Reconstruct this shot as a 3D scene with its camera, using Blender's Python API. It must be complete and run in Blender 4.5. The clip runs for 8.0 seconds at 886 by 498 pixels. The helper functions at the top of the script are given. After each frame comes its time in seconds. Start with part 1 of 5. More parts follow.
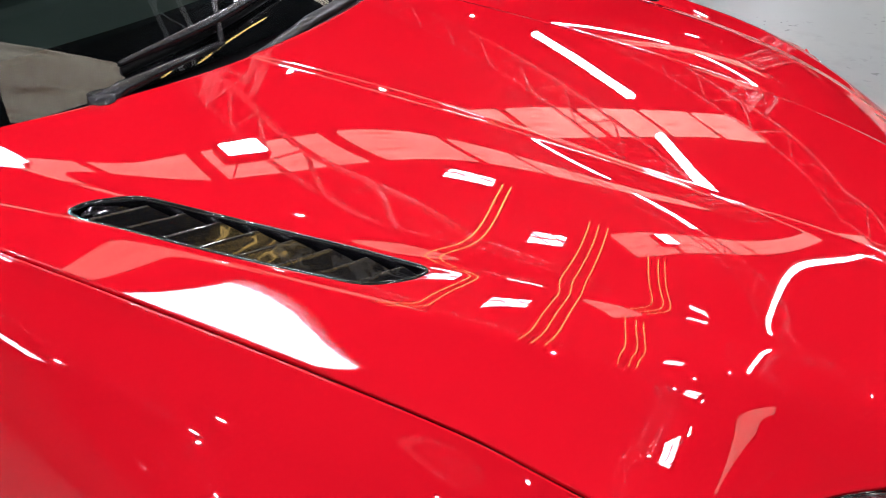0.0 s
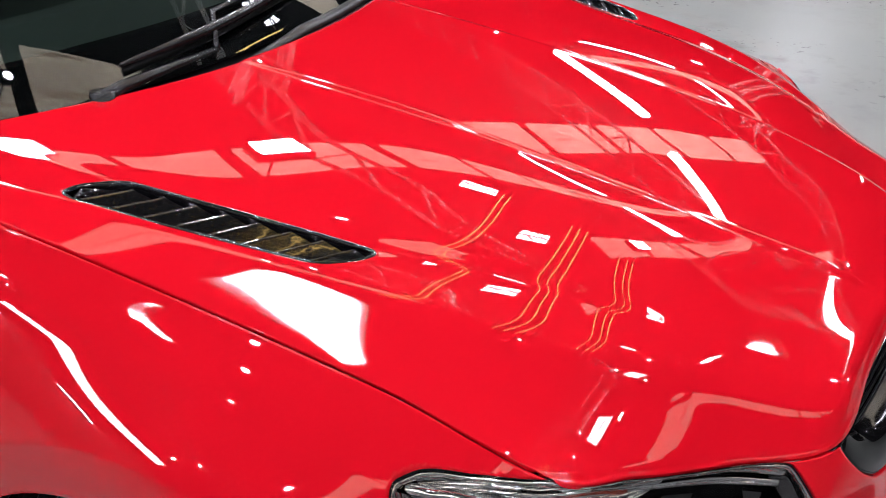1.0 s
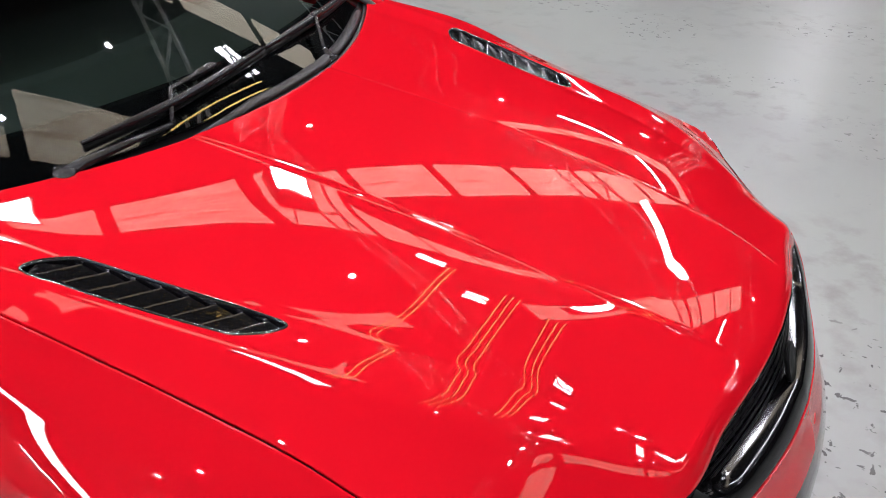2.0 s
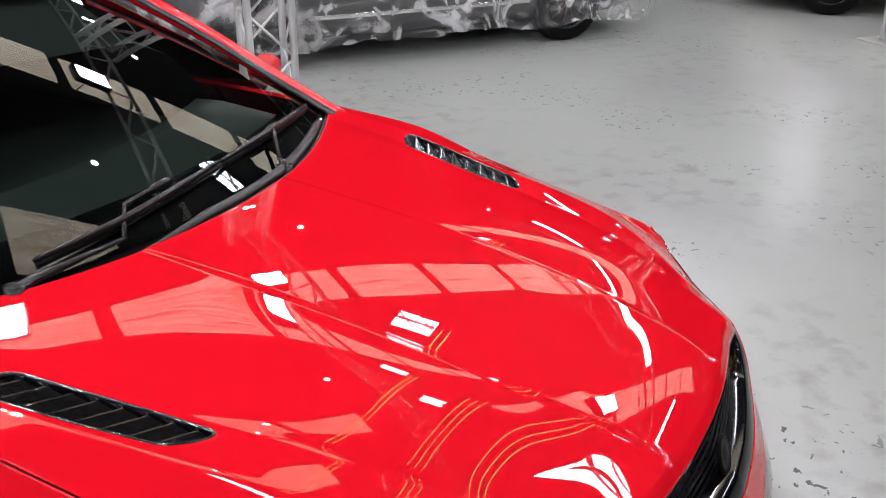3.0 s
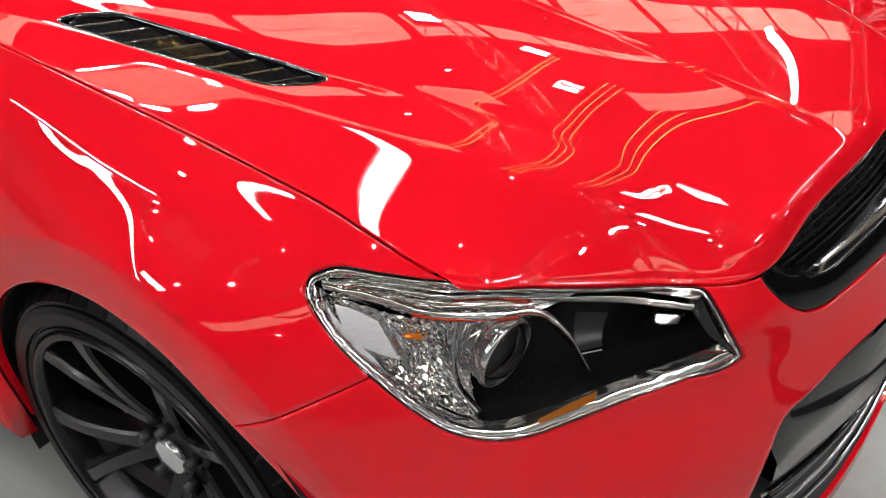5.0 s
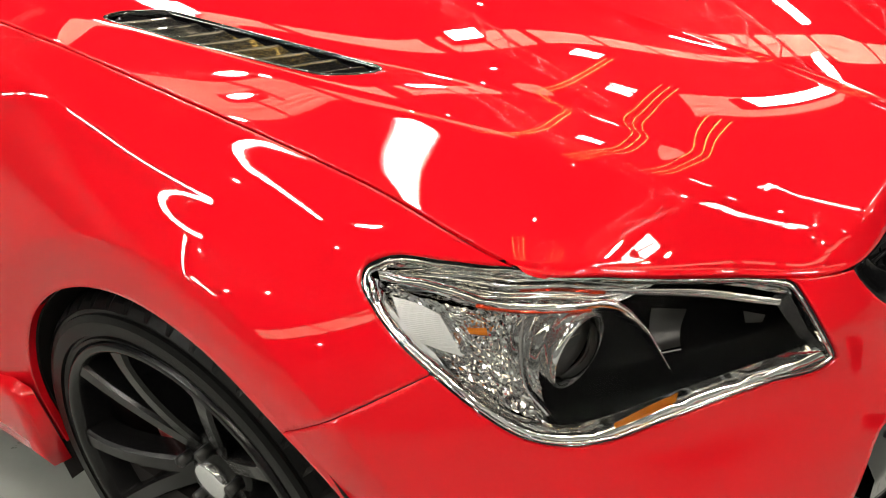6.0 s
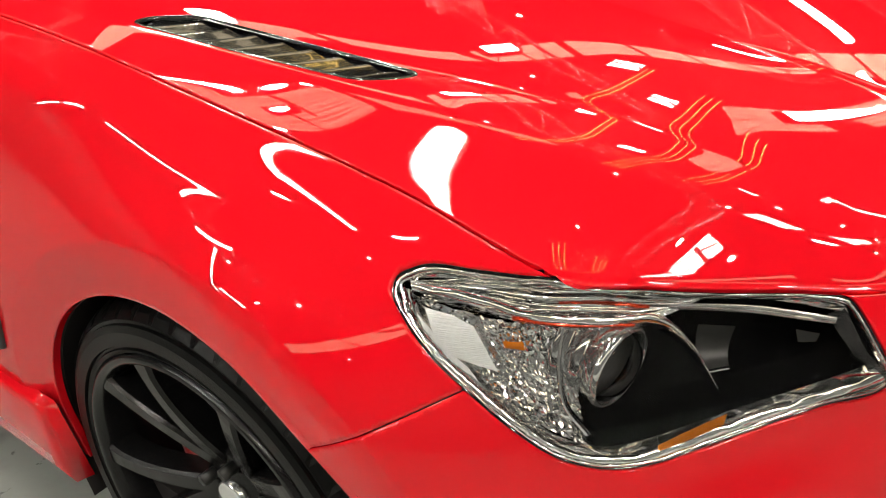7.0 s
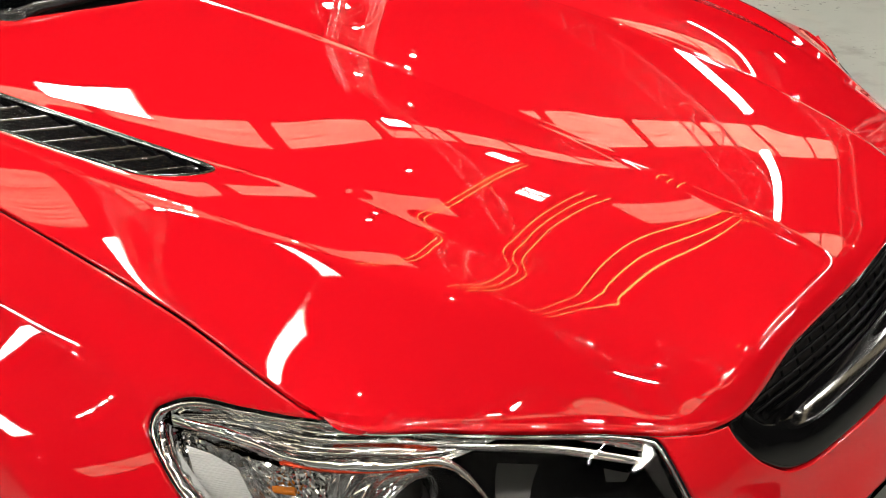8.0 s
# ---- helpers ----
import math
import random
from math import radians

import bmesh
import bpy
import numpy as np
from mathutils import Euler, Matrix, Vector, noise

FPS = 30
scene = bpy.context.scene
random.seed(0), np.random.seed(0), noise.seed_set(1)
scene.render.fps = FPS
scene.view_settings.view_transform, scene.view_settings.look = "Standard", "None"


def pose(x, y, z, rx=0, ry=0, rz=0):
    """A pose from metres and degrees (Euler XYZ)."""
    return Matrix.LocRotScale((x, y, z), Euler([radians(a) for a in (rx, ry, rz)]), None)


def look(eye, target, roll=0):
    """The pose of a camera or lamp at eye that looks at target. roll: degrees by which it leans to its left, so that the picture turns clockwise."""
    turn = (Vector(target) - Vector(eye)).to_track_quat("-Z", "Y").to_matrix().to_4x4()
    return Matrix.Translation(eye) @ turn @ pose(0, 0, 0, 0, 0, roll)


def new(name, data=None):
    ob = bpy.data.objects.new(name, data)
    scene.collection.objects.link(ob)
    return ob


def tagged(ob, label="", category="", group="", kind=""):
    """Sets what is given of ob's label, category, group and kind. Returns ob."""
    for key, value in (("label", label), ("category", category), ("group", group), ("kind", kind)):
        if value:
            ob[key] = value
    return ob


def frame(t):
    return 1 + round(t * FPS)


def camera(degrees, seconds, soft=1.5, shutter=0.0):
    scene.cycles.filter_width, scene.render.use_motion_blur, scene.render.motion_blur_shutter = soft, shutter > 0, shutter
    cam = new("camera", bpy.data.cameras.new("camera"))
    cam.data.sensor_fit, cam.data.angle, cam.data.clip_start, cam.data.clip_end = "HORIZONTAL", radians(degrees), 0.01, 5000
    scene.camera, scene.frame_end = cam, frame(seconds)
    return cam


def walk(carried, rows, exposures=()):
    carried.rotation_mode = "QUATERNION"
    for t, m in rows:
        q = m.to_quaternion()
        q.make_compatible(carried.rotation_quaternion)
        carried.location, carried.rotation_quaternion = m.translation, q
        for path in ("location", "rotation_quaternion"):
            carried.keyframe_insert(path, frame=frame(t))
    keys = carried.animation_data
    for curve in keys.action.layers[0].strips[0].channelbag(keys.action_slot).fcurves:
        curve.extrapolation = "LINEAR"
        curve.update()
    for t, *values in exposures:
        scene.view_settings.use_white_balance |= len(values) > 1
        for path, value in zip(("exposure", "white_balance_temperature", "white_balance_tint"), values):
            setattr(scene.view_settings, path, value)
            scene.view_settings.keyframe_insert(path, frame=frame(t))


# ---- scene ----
cam = camera(50.74, 8.0, soft=1.0)

PATH = [
    (0, (0.5351, -1.3709, 1.4876), (0.0358, -0.1893, 0.7101), 1.47),
    (0.5, (0.6040, -1.4025, 1.4809), (0.0510, -0.2427, 0.7069), 1.94),
    (1, (0.6808, -1.4405, 1.5254), (0.1296, -0.2701, 0.7663), 1.98),
    (1.2, (0.6991, -1.4676, 1.5839), (0.1894, -0.2810, 0.8209), 2.89),
    (2.3, (0.9156, -1.4662, 1.7249), (0.3150, -0.3074, 0.9856), 1.71),
    (2.5, (0.9405, -1.4582, 1.7402), (0.3228, -0.2991, 1.0156), 1.19),
    (3, (0.9987, -1.4426, 1.7594), (0.3814, -0.2267, 1.1345), 0.31),
    (3.2, (1.0094, -1.4377, 1.7502), (0.4029, -0.2004, 1.1574), 0.38),
    (3.5, (0.9983, -1.4355, 1.6979), (0.3835, -0.2199, 1.0699), 0.10),
    (4, (0.9791, -1.4235, 1.6100), (0.3394, -0.2989, 0.8509), 0.13),
    (4.2, (0.9791, -1.4223, 1.5821), (0.3251, -0.3402, 0.7750), 0.16),
    (4.5, (0.9734, -1.4189, 1.5544), (0.3059, -0.3985, 0.6807), -0.14),
    (4.7, (0.9704, -1.4138, 1.5241), (0.2867, -0.4241, 0.6280), -0.99),
    (5.8, (0.9334, -1.4235, 1.3980), (0.1805, -0.4373, 0.5551), -2.77),
    (6, (0.9227, -1.4280, 1.3674), (0.1466, -0.4235, 0.5682), -3.11),
    (6.5, (0.9011, -1.4312, 1.3371), (0.0853, -0.4268, 0.5783), -3.75),
    (7, (0.9022, -1.4074, 1.3257), (0.0714, -0.4147, 0.5678), -3.54),
    (7.5, (0.9411, -1.3177, 1.3362), (0.1396, -0.3086, 0.5685), -2.34),
    (8, (0.9473, -1.2058, 1.3638), (0.1855, -0.1389, 0.6349), 0.13),
]
walk(cam, [(t, look(eye, target, roll)) for t, eye, target, roll in PATH],
     ((0, -0.40, 5900, 19), (1.2, -0.37, 5950, 19), (2.5, -0.39, 6050, 18), (4.5, -0.36, 6000, 19), (5.8, 0.08, 7050, 8), (7.0, 0.08, 7050, 8), (8, -0.24, 7050, 9)))

# ---------------------------------------------------------------- world and light
world = bpy.data.worlds.new("hall_air")
world.use_nodes = True
scene.world = world
world.node_tree.nodes["Background"].inputs[0].default_value = (0.9, 0.95, 1.0, 1)
world.node_tree.nodes["Background"].inputs[1].default_value = 0.12
scene.view_settings.exposure = 0.0


# ---------------------------------------------------------------- materials
def mat(name, color, rough=0.5, metal=0.0, coat=0.0, coat_rough=0.03, emit=None, strength=0.0, spec=0.5):
    m = bpy.data.materials.new(name)
    m.use_nodes = True
    p = m.node_tree.nodes["Principled BSDF"]
    p.inputs["Base Color"].default_value = (*color, 1)
    p.inputs["Roughness"].default_value = rough
    p.inputs["Metallic"].default_value = metal
    p.inputs["Coat Weight"].default_value = coat
    p.inputs["Coat Roughness"].default_value = coat_rough
    p.inputs["Specular IOR Level"].default_value = spec
    if emit:
        p.inputs["Emission Color"].default_value = (*emit, 1)
        p.inputs["Emission Strength"].default_value = strength
    return m


def node(m, kind, **sets):
    n = m.node_tree.nodes.new(kind)
    for k, v in sets.items():
        n.inputs[k.replace("_", " ")].default_value = v
    return n


def link(m, a, ao, b, bi):
    m.node_tree.links.new(a.outputs[ao], b.inputs[bi])


def principled(m):
    return m.node_tree.nodes["Principled BSDF"]


def bump(m, scale, strength, distance=0.002, detail=4.0, roughness=0.6, coat=False, stretch=None):
    """Noise relief on a material, at real size."""
    tc = node(m, "ShaderNodeTexCoord")
    n = node(m, "ShaderNodeTexNoise", Scale=scale, Detail=detail, Roughness=roughness)
    if stretch:
        mp = node(m, "ShaderNodeMapping")
        mp.inputs["Scale"].default_value = stretch
        link(m, tc, "Object", mp, "Vector")
        link(m, mp, "Vector", n, "Vector")
    else:
        link(m, tc, "Object", n, "Vector")
    b = node(m, "ShaderNodeBump", Strength=strength, Distance=distance)
    link(m, n, "Fac", b, "Height")
    link(m, b, "Normal", principled(m), "Normal")
    if coat:
        link(m, b, "Normal", principled(m), "Coat Normal")
    return n


def speckle(m, scale, dark, light, detail=6.0, lo=0.35, hi=0.65, socket="Base Color", stretch=None):
    """Colour variation by noise between two colours."""
    tc = node(m, "ShaderNodeTexCoord")
    n = node(m, "ShaderNodeTexNoise", Scale=scale, Detail=detail, Roughness=0.65)
    if stretch:
        mp = node(m, "ShaderNodeMapping")
        mp.inputs["Scale"].default_value = stretch
        link(m, tc, "Object", mp, "Vector")
        link(m, mp, "Vector", n, "Vector")
    else:
        link(m, tc, "Object", n, "Vector")
    r = node(m, "ShaderNodeValToRGB")
    r.color_ramp.elements[0].position, r.color_ramp.elements[1].position = lo, hi
    r.color_ramp.elements[0].color, r.color_ramp.elements[1].color = (*dark, 1), (*light, 1)
    link(m, n, "Fac", r, "Fac")
    link(m, r, "Color", principled(m), socket)
    return r


RED = mat("red_paint", (0.62, 0.005, 0.012), 0.45, 0.0, 1.0, 0.012, spec=0.0)
bump(RED, 9.0, 0.035, 0.002, 1.0, 0.4, coat=True)
BLACK_GLOSS = mat("gloss_black", (0.004, 0.004, 0.005), 0.06, 0, 1.0, 0.02)
BLACK_PLASTIC = mat("black_plastic", (0.012, 0.012, 0.013), 0.42)
bump(BLACK_PLASTIC, 900, 0.25, 0.0006)
GREY_PLASTIC = mat("cowl_plastic", (0.008, 0.0083, 0.0086), 0.38)
bump(GREY_PLASTIC, 700, 0.3, 0.0008)
GAP = mat("gap_black", (0.004, 0.002, 0.002), 0.8)
RUBBER = mat("tyre_rubber", (0.004, 0.004, 0.0042), 0.34, spec=0.12)
bump(RUBBER, 300, 0.3, 0.001)
RIM = mat("satin_black_alloy", (0.007, 0.007, 0.0075), 0.22, 0.1, spec=0.34)
CHROME = mat("chrome", (0.86, 0.87, 0.88), 0.06, 1.0)
DARK_METAL = mat("dark_metal", (0.05, 0.05, 0.05), 0.4, 0.8)
CALIPER = mat("red_caliper", (0.3, 0.01, 0.012), 0.35)
FLOOR = mat("painted_concrete", (0.27, 0.28, 0.275), 0.3)


def floor_noise(scale, detail, lo, hi, distortion=0.0):
    """A noise on the floor, spread from 0 at lo to 1 at hi."""
    n = node(FLOOR, "ShaderNodeTexNoise", Scale=scale, Detail=detail, Roughness=0.55, Distortion=distortion)
    r = node(FLOOR, "ShaderNodeMapRange")
    r.inputs["From Min"].default_value, r.inputs["From Max"].default_value = lo, hi
    link(FLOOR, _tc, "Object", n, "Vector")
    link(FLOOR, n, "Fac", r, "Value")
    return r


def floor_layer(under, fac, color):
    m = FLOOR.node_tree.nodes.new("ShaderNodeMixRGB")
    m.inputs[2].default_value = (*color, 1)
    link(FLOOR, fac, 0, m, 0)
    if under is None:
        m.inputs[1].default_value = (0.300, 0.324, 0.302, 1)
    else:
        link(FLOOR, under, 0, m, 1)
    return m


def floor_times(a, b):
    m = FLOOR.node_tree.nodes.new("ShaderNodeMath")
    m.operation = "MULTIPLY"
    link(FLOOR, a, 0, m, 0)
    link(FLOOR, b, 0, m, 1)
    return m


_tc = node(FLOOR, "ShaderNodeTexCoord")
_lay = floor_layer(None, floor_noise(0.45, 3.0, 0.3, 0.7), (0.235, 0.245, 0.24))
_lay = floor_layer(_lay, floor_times(floor_noise(7.0, 5.0, 0.5, 0.8), floor_noise(0.8, 1.0, 0.4, 0.65)), (0.13, 0.125, 0.115))
_lay = floor_layer(_lay, floor_times(floor_noise(21.0, 3.0, 0.63, 0.66, 0.6), floor_noise(1.1, 1.0, 0.52, 0.62)), (0.02, 0.02, 0.02))
link(FLOOR, _lay, 0, principled(FLOOR), "Base Color")
# paler than WALL: two unseen walls that bounce light into the headlight chrome
FILL_WALL = mat("pale_fill_cladding", (0.13, 0.13, 0.128), 0.6)
bump(FILL_WALL, 8, 0.4, 0.02, 2.0, stretch=(1.0, 1.0, 0.0))
WALL = mat("dark_wall", (0.03, 0.03, 0.032), 0.8)
CEIL = mat("dark_roof", (0.02, 0.02, 0.022), 0.85)
ROOF_STEEL = mat("roof_steel", (0.7, 0.7, 0.69), 0.5)
STEEL = mat("bare_aluminium", (0.72, 0.72, 0.73), 0.32, 0.9)
LAMP = mat("lamp_glow", (1, 1, 1), 0.5, emit=(1.0, 0.98, 0.95), strength=220)
SPOT = mat("spot_glow", (1, 1, 1), 0.5, emit=(1.0, 0.96, 0.9), strength=650)
TUBE = mat("tube_glow", (1, 1, 1), 0.5, emit=(1.0, 1.0, 0.98), strength=80)
PANEL = mat("panel_glow", (1, 1, 1), 0.5, emit=(1.0, 1.0, 0.98), strength=45)
AMBER = mat("amber_glow", (1, .6, .1), 0.5, emit=(1.0, 0.66, 0.18), strength=16)
SKY = mat("skylight_sheet", (0.7, 0.62, 0.45), 0.6, emit=(1.0, 0.85, 0.62), strength=4.4)

speckle(SKY, 3.0, (0.22, 0.13, 0.07), (1.0, 0.9, 0.68), 8.0, 0.36, 0.56, "Emission Color", (0.45, 7.0, 1.0))


# ---------------------------------------------------------------- mesh helpers
def link_mesh(name, verts, faces, material, smooth=True):
    me = bpy.data.meshes.new(name)
    me.from_pydata([tuple(v) for v in verts], [], [tuple(f) for f in faces])
    me.update()
    if smooth:
        me.polygons.foreach_set("use_smooth", [True] * len(me.polygons))
    if material:
        me.materials.append(material)
    return me


def part(name, bm, material, parent=None, label="", smooth=True, m=None):
    """Links a bmesh (or a finished mesh) as one object under a thing or part."""
    if isinstance(bm, bmesh.types.BMesh):
        me = bpy.data.meshes.new(name)
        bm.to_mesh(me)
        bm.free()
        if smooth:
            me.polygons.foreach_set("use_smooth", [True] * len(me.polygons))
        me.materials.append(material)
    else:
        me = bm
    ob = new(name, me)
    if parent:
        ob.parent = parent
    if m is not None:
        ob.matrix_basis = m
    if label:
        ob["label"] = label
    return ob


def thing(name, label, category, group="", m=None, kind=""):
    ob = new(name)
    if m is not None:
        ob.matrix_basis = m
    return tagged(ob, label, category, group, kind)


def box(bm, x0, y0, z0, x1, y1, z1, bevel=0.0):
    r = bmesh.ops.create_cube(bm, size=1)
    for v in r["verts"]:
        v.co = Vector(((x0 + x1) / 2 + v.co.x * (x1 - x0), (y0 + y1) / 2 + v.co.y * (y1 - y0), (z0 + z1) / 2 + v.co.z * (z1 - z0)))
    if bevel:
        bmesh.ops.bevel(bm, geom=list({e for v in r["verts"] for e in v.link_edges}), offset=bevel, segments=2, affect="EDGES", profile=0.5)
    return bm


def boxed(*a, **k):
    return box(bmesh.new(), *a, **k)


def rod(bm, a, b, r, n=10, r2=None):
    a, b = Vector(a), Vector(b)
    d = b - a
    m = Matrix.Translation((a + b) / 2) @ d.to_track_quat("Z", "Y").to_matrix().to_4x4()
    bmesh.ops.create_cone(bm, cap_ends=True, segments=n, radius1=r, radius2=r if r2 is None else r2, depth=d.length, matrix=m)
    return bm


def lathe(bm, profile, n=48, axis="Y", closed=False):
    """Turns (radius, along) pairs round an axis through the origin."""
    rings = []
    for r, a in profile:
        ring = []
        for i in range(n):
            t = 2 * math.pi * i / n
            c, s = r * math.cos(t), r * math.sin(t)
            ring.append(bm.verts.new((c, a, s) if axis == "Y" else (c, s, a)))
        rings.append(ring)
    pairs = list(zip(rings, rings[1:])) + ([(rings[-1], rings[0])] if closed else [])
    for p, q in pairs:
        for i in range(n):
            bm.faces.new((p[i], p[(i + 1) % n], q[(i + 1) % n], q[i]))
    bmesh.ops.recalc_face_normals(bm, faces=bm.faces)
    return bm


def sweep(bm, pts, r, n=8, flat=1.0):
    """A tube along a line of points; r may vary by point."""
    pts = [Vector(p) for p in pts]
    rs = [float(q) for q in r] if isinstance(r, (list, tuple)) else [float(r)] * len(pts)
    rings = []
    up = Vector((0.03, 0.02, 1)).normalized()
    for i, p in enumerate(pts):
        d = (pts[min(i + 1, len(pts) - 1)] - pts[max(i - 1, 0)]).normalized()
        s = d.cross(up).normalized()
        u = s.cross(d)
        rings.append([bm.verts.new(p + rs[i] * (math.cos(2 * math.pi * k / n) * s + flat * math.sin(2 * math.pi * k / n) * u)) for k in range(n)])
    for a, b in zip(rings, rings[1:]):
        for k in range(n):
            bm.faces.new((a[k], a[(k + 1) % n], b[(k + 1) % n], b[k]))
    bm.faces.new(rings[0][::-1])
    bm.faces.new(rings[-1])
    bmesh.ops.recalc_face_normals(bm, faces=bm.faces)
    return bm


def curve_at(points, u):
    """Smooth curve through points, at u in 0..1 (by chord length); numpy, any dimension."""
    p = np.asarray(points, float)
    if p.ndim == 1:
        p = p[:, None]
    c = np.r_[0, np.cumsum(np.maximum(np.linalg.norm(np.diff(p, axis=0), axis=1), 1e-9))]
    return hermite(c / c[-1], p, u)


def hermite(k, p, u):
    """Cubic through the values p at the knots k, slopes by finite differences."""
    k, p, u = np.asarray(k, float), np.asarray(p, float), np.asarray(u, float)
    flat = p.ndim == 1
    if flat:
        p = p[:, None]
    h = np.diff(k)[:, None]
    d = np.diff(p, axis=0) / h
    m = np.empty_like(p)
    m[0], m[-1] = d[0], d[-1]
    m[1:-1] = (d[:-1] * h[1:] + d[1:] * h[:-1]) / (h[1:] + h[:-1])
    i = np.clip(np.searchsorted(k, u, side="right") - 1, 0, len(k) - 2)
    hh = (k[i + 1] - k[i])[..., None]
    t = ((u - k[i])[..., None]) / hh
    r = (2 * t**3 - 3 * t**2 + 1) * p[i] + (t**3 - 2 * t**2 + t) * hh * m[i] + (-2 * t**3 + 3 * t**2) * p[i + 1] + (t**3 - t**2) * hh * m[i + 1]
    return r[..., 0] if flat else r


def poly_distance(poly, a, b):
    """Signed distance to a closed outline: negative inside."""
    poly = np.asarray(poly, float)
    best = np.full(np.shape(a), 1e9)
    inside = np.zeros(np.shape(a), bool)
    for (x0, y0), (x1, y1) in zip(poly, np.roll(poly, -1, axis=0)):
        dx, dy = x1 - x0, y1 - y0
        t = np.clip(((a - x0) * dx + (b - y0) * dy) / (dx * dx + dy * dy + 1e-12), 0, 1)
        best = np.minimum(best, np.hypot(a - x0 - t * dx, b - y0 - t * dy))
        cross = (y0 > b) != (y1 > b)
        inside ^= cross & (a < x0 + (b - y0) * dx / (dy if abs(dy) > 1e-12 else 1e-12))
    return np.where(inside, -best, best)


def rounded(points, n=90):
    """A closed smooth outline through points, by its corners (each corner twice stays sharp)."""
    p = np.asarray(list(points) + [points[0]], float)
    c = np.r_[0, np.cumsum(np.maximum(np.linalg.norm(np.diff(p, axis=0), axis=1), 1e-6))]
    q = np.vstack([p[-2], p, p[1]])
    k = np.r_[-(c[-1] - c[-2]), c, c[-1] + c[1]]
    return hermite(k, q, np.linspace(0, c[-1], n, endpoint=False))


class Sheet:
    """A grid on a smooth surface f(s, w) that can be cut along lines g = 0 with clean edges."""

    def __init__(self, f, s, w):
        self.f = f
        self.S, self.W = [a.copy() for a in np.meshgrid(np.asarray(s, float), np.asarray(w, float), indexing="ij")]
        self.ds, self.dw = s[1] - s[0], w[1] - w[0]
        n, m = self.S.shape
        idx = np.arange(n * m).reshape(n, m)
        self.faces = np.stack([idx[:-1, :-1], idx[:-1, 1:], idx[1:, 1:], idx[1:, :-1]], -1).reshape(-1, 4)
        self.S, self.W = self.S.ravel(), self.W.ravel()
        self.shape = (n, m)
        self.smin, self.smax, self.wmin, self.wmax = s[0], s[-1], w[0], w[-1]
        self.held = np.zeros(n * m, bool)

    def points(self):
        return self.f(self.S, self.W)

    def cut(self, g):
        """Moves the grid points next to g = 0 onto it; gives for each face whether it lies where g > 0."""
        n, m = self.shape
        v = g(self.points()).reshape(n, m)
        snap = np.zeros((n, m), bool)
        for a, b in (((slice(0, -1), slice(None)), (slice(1, None), slice(None))), ((slice(None), slice(0, -1)), (slice(None), slice(1, None)))):
            cross = (v[a] > 0) != (v[b] > 0)
            first = np.abs(v[a]) <= np.abs(v[b])
            snap[a] |= cross & first
            snap[b] |= cross & ~first
        k = np.flatnonzero(snap.ravel() & ~self.held)
        s, w = self.S[k], self.W[k]
        e = 1e-4
        for _ in range(6):
            g0 = g(self.f(s, w))
            gs = (g(self.f(s + e, w)) - g0) / e
            gw = (g(self.f(s, w + e)) - g0) / e
            q = gs**2 * self.ds**2 + gw**2 * self.dw**2 + 1e-12
            s = np.clip(s - np.clip(g0 * gs * self.ds**2 / q, -0.5 * self.ds, 0.5 * self.ds), self.smin, self.smax)
            w = np.clip(w - np.clip(g0 * gw * self.dw**2 / q, -0.5 * self.dw, 0.5 * self.dw), self.wmin, self.wmax)
        ok = (np.abs(s - self.S[k]) < 1.05 * self.ds) & (np.abs(w - self.W[k]) < 1.05 * self.dw)
        self.S[k[ok]], self.W[k[ok]] = s[ok], w[ok]
        v = v.ravel()
        v[k[ok]] = 0
        self.held[k[ok]] = True
        f = self.faces
        sg = np.sign(np.where(np.abs(v) < 1e-9, 0, v))[f]
        quad = f[:, 2] != f[:, 3]
        mixed = quad & (sg.max(1) > 0) & (sg.min(1) < 0)
        one = mixed & (sg[:, 0] == 0) & (sg[:, 2] == 0)
        two = mixed & (sg[:, 1] == 0) & (sg[:, 3] == 0)
        a, b = f[one], f[two]
        self.faces = np.vstack([f[~(one | two)], a[:, [0, 1, 2, 2]], a[:, [0, 2, 3, 3]], b[:, [1, 2, 3, 3]], b[:, [1, 3, 0, 0]]])

    def where(self, g):
        """For each face, the value of g at its middle."""
        p = self.points()[self.faces]
        tri = self.faces[:, 2] == self.faces[:, 3]
        mid = np.where(tri[:, None], p[:, :3].mean(1), p.mean(1))
        return g(mid)

    def mesh(self, name, keep, material, lip=0.0, inward=1.0, extra=None, flip=False, mirror=False, roll=0.0025, offset=0.0):
        """The kept faces as a mesh; lip turns its open edges in by so much."""
        p = self.points()
        if offset:
            p = p - offset * self.normals()
        fs = self.faces[keep]
        if flip:
            fs = fs[:, ::-1]
        used, inv = np.unique(fs, return_inverse=True)
        p, fs = p[used], inv.reshape(-1, 4)
        if flip:
            fs = fs[:, [1, 2, 3, 0]]
        if mirror:
            q = p * np.array([1, -1, 1])
            fs = np.vstack([fs, fs[:, ::-1] + len(p)])
            p = np.vstack([p, q])
        me = link_mesh(name, p, [tuple(dict.fromkeys(f)) for f in fs.tolist()], material)
        bm = bmesh.new()
        bm.from_mesh(me)
        bpy.data.meshes.remove(me)
        bmesh.ops.remove_doubles(bm, verts=bm.verts, dist=0.0004)
        bm.normal_update()
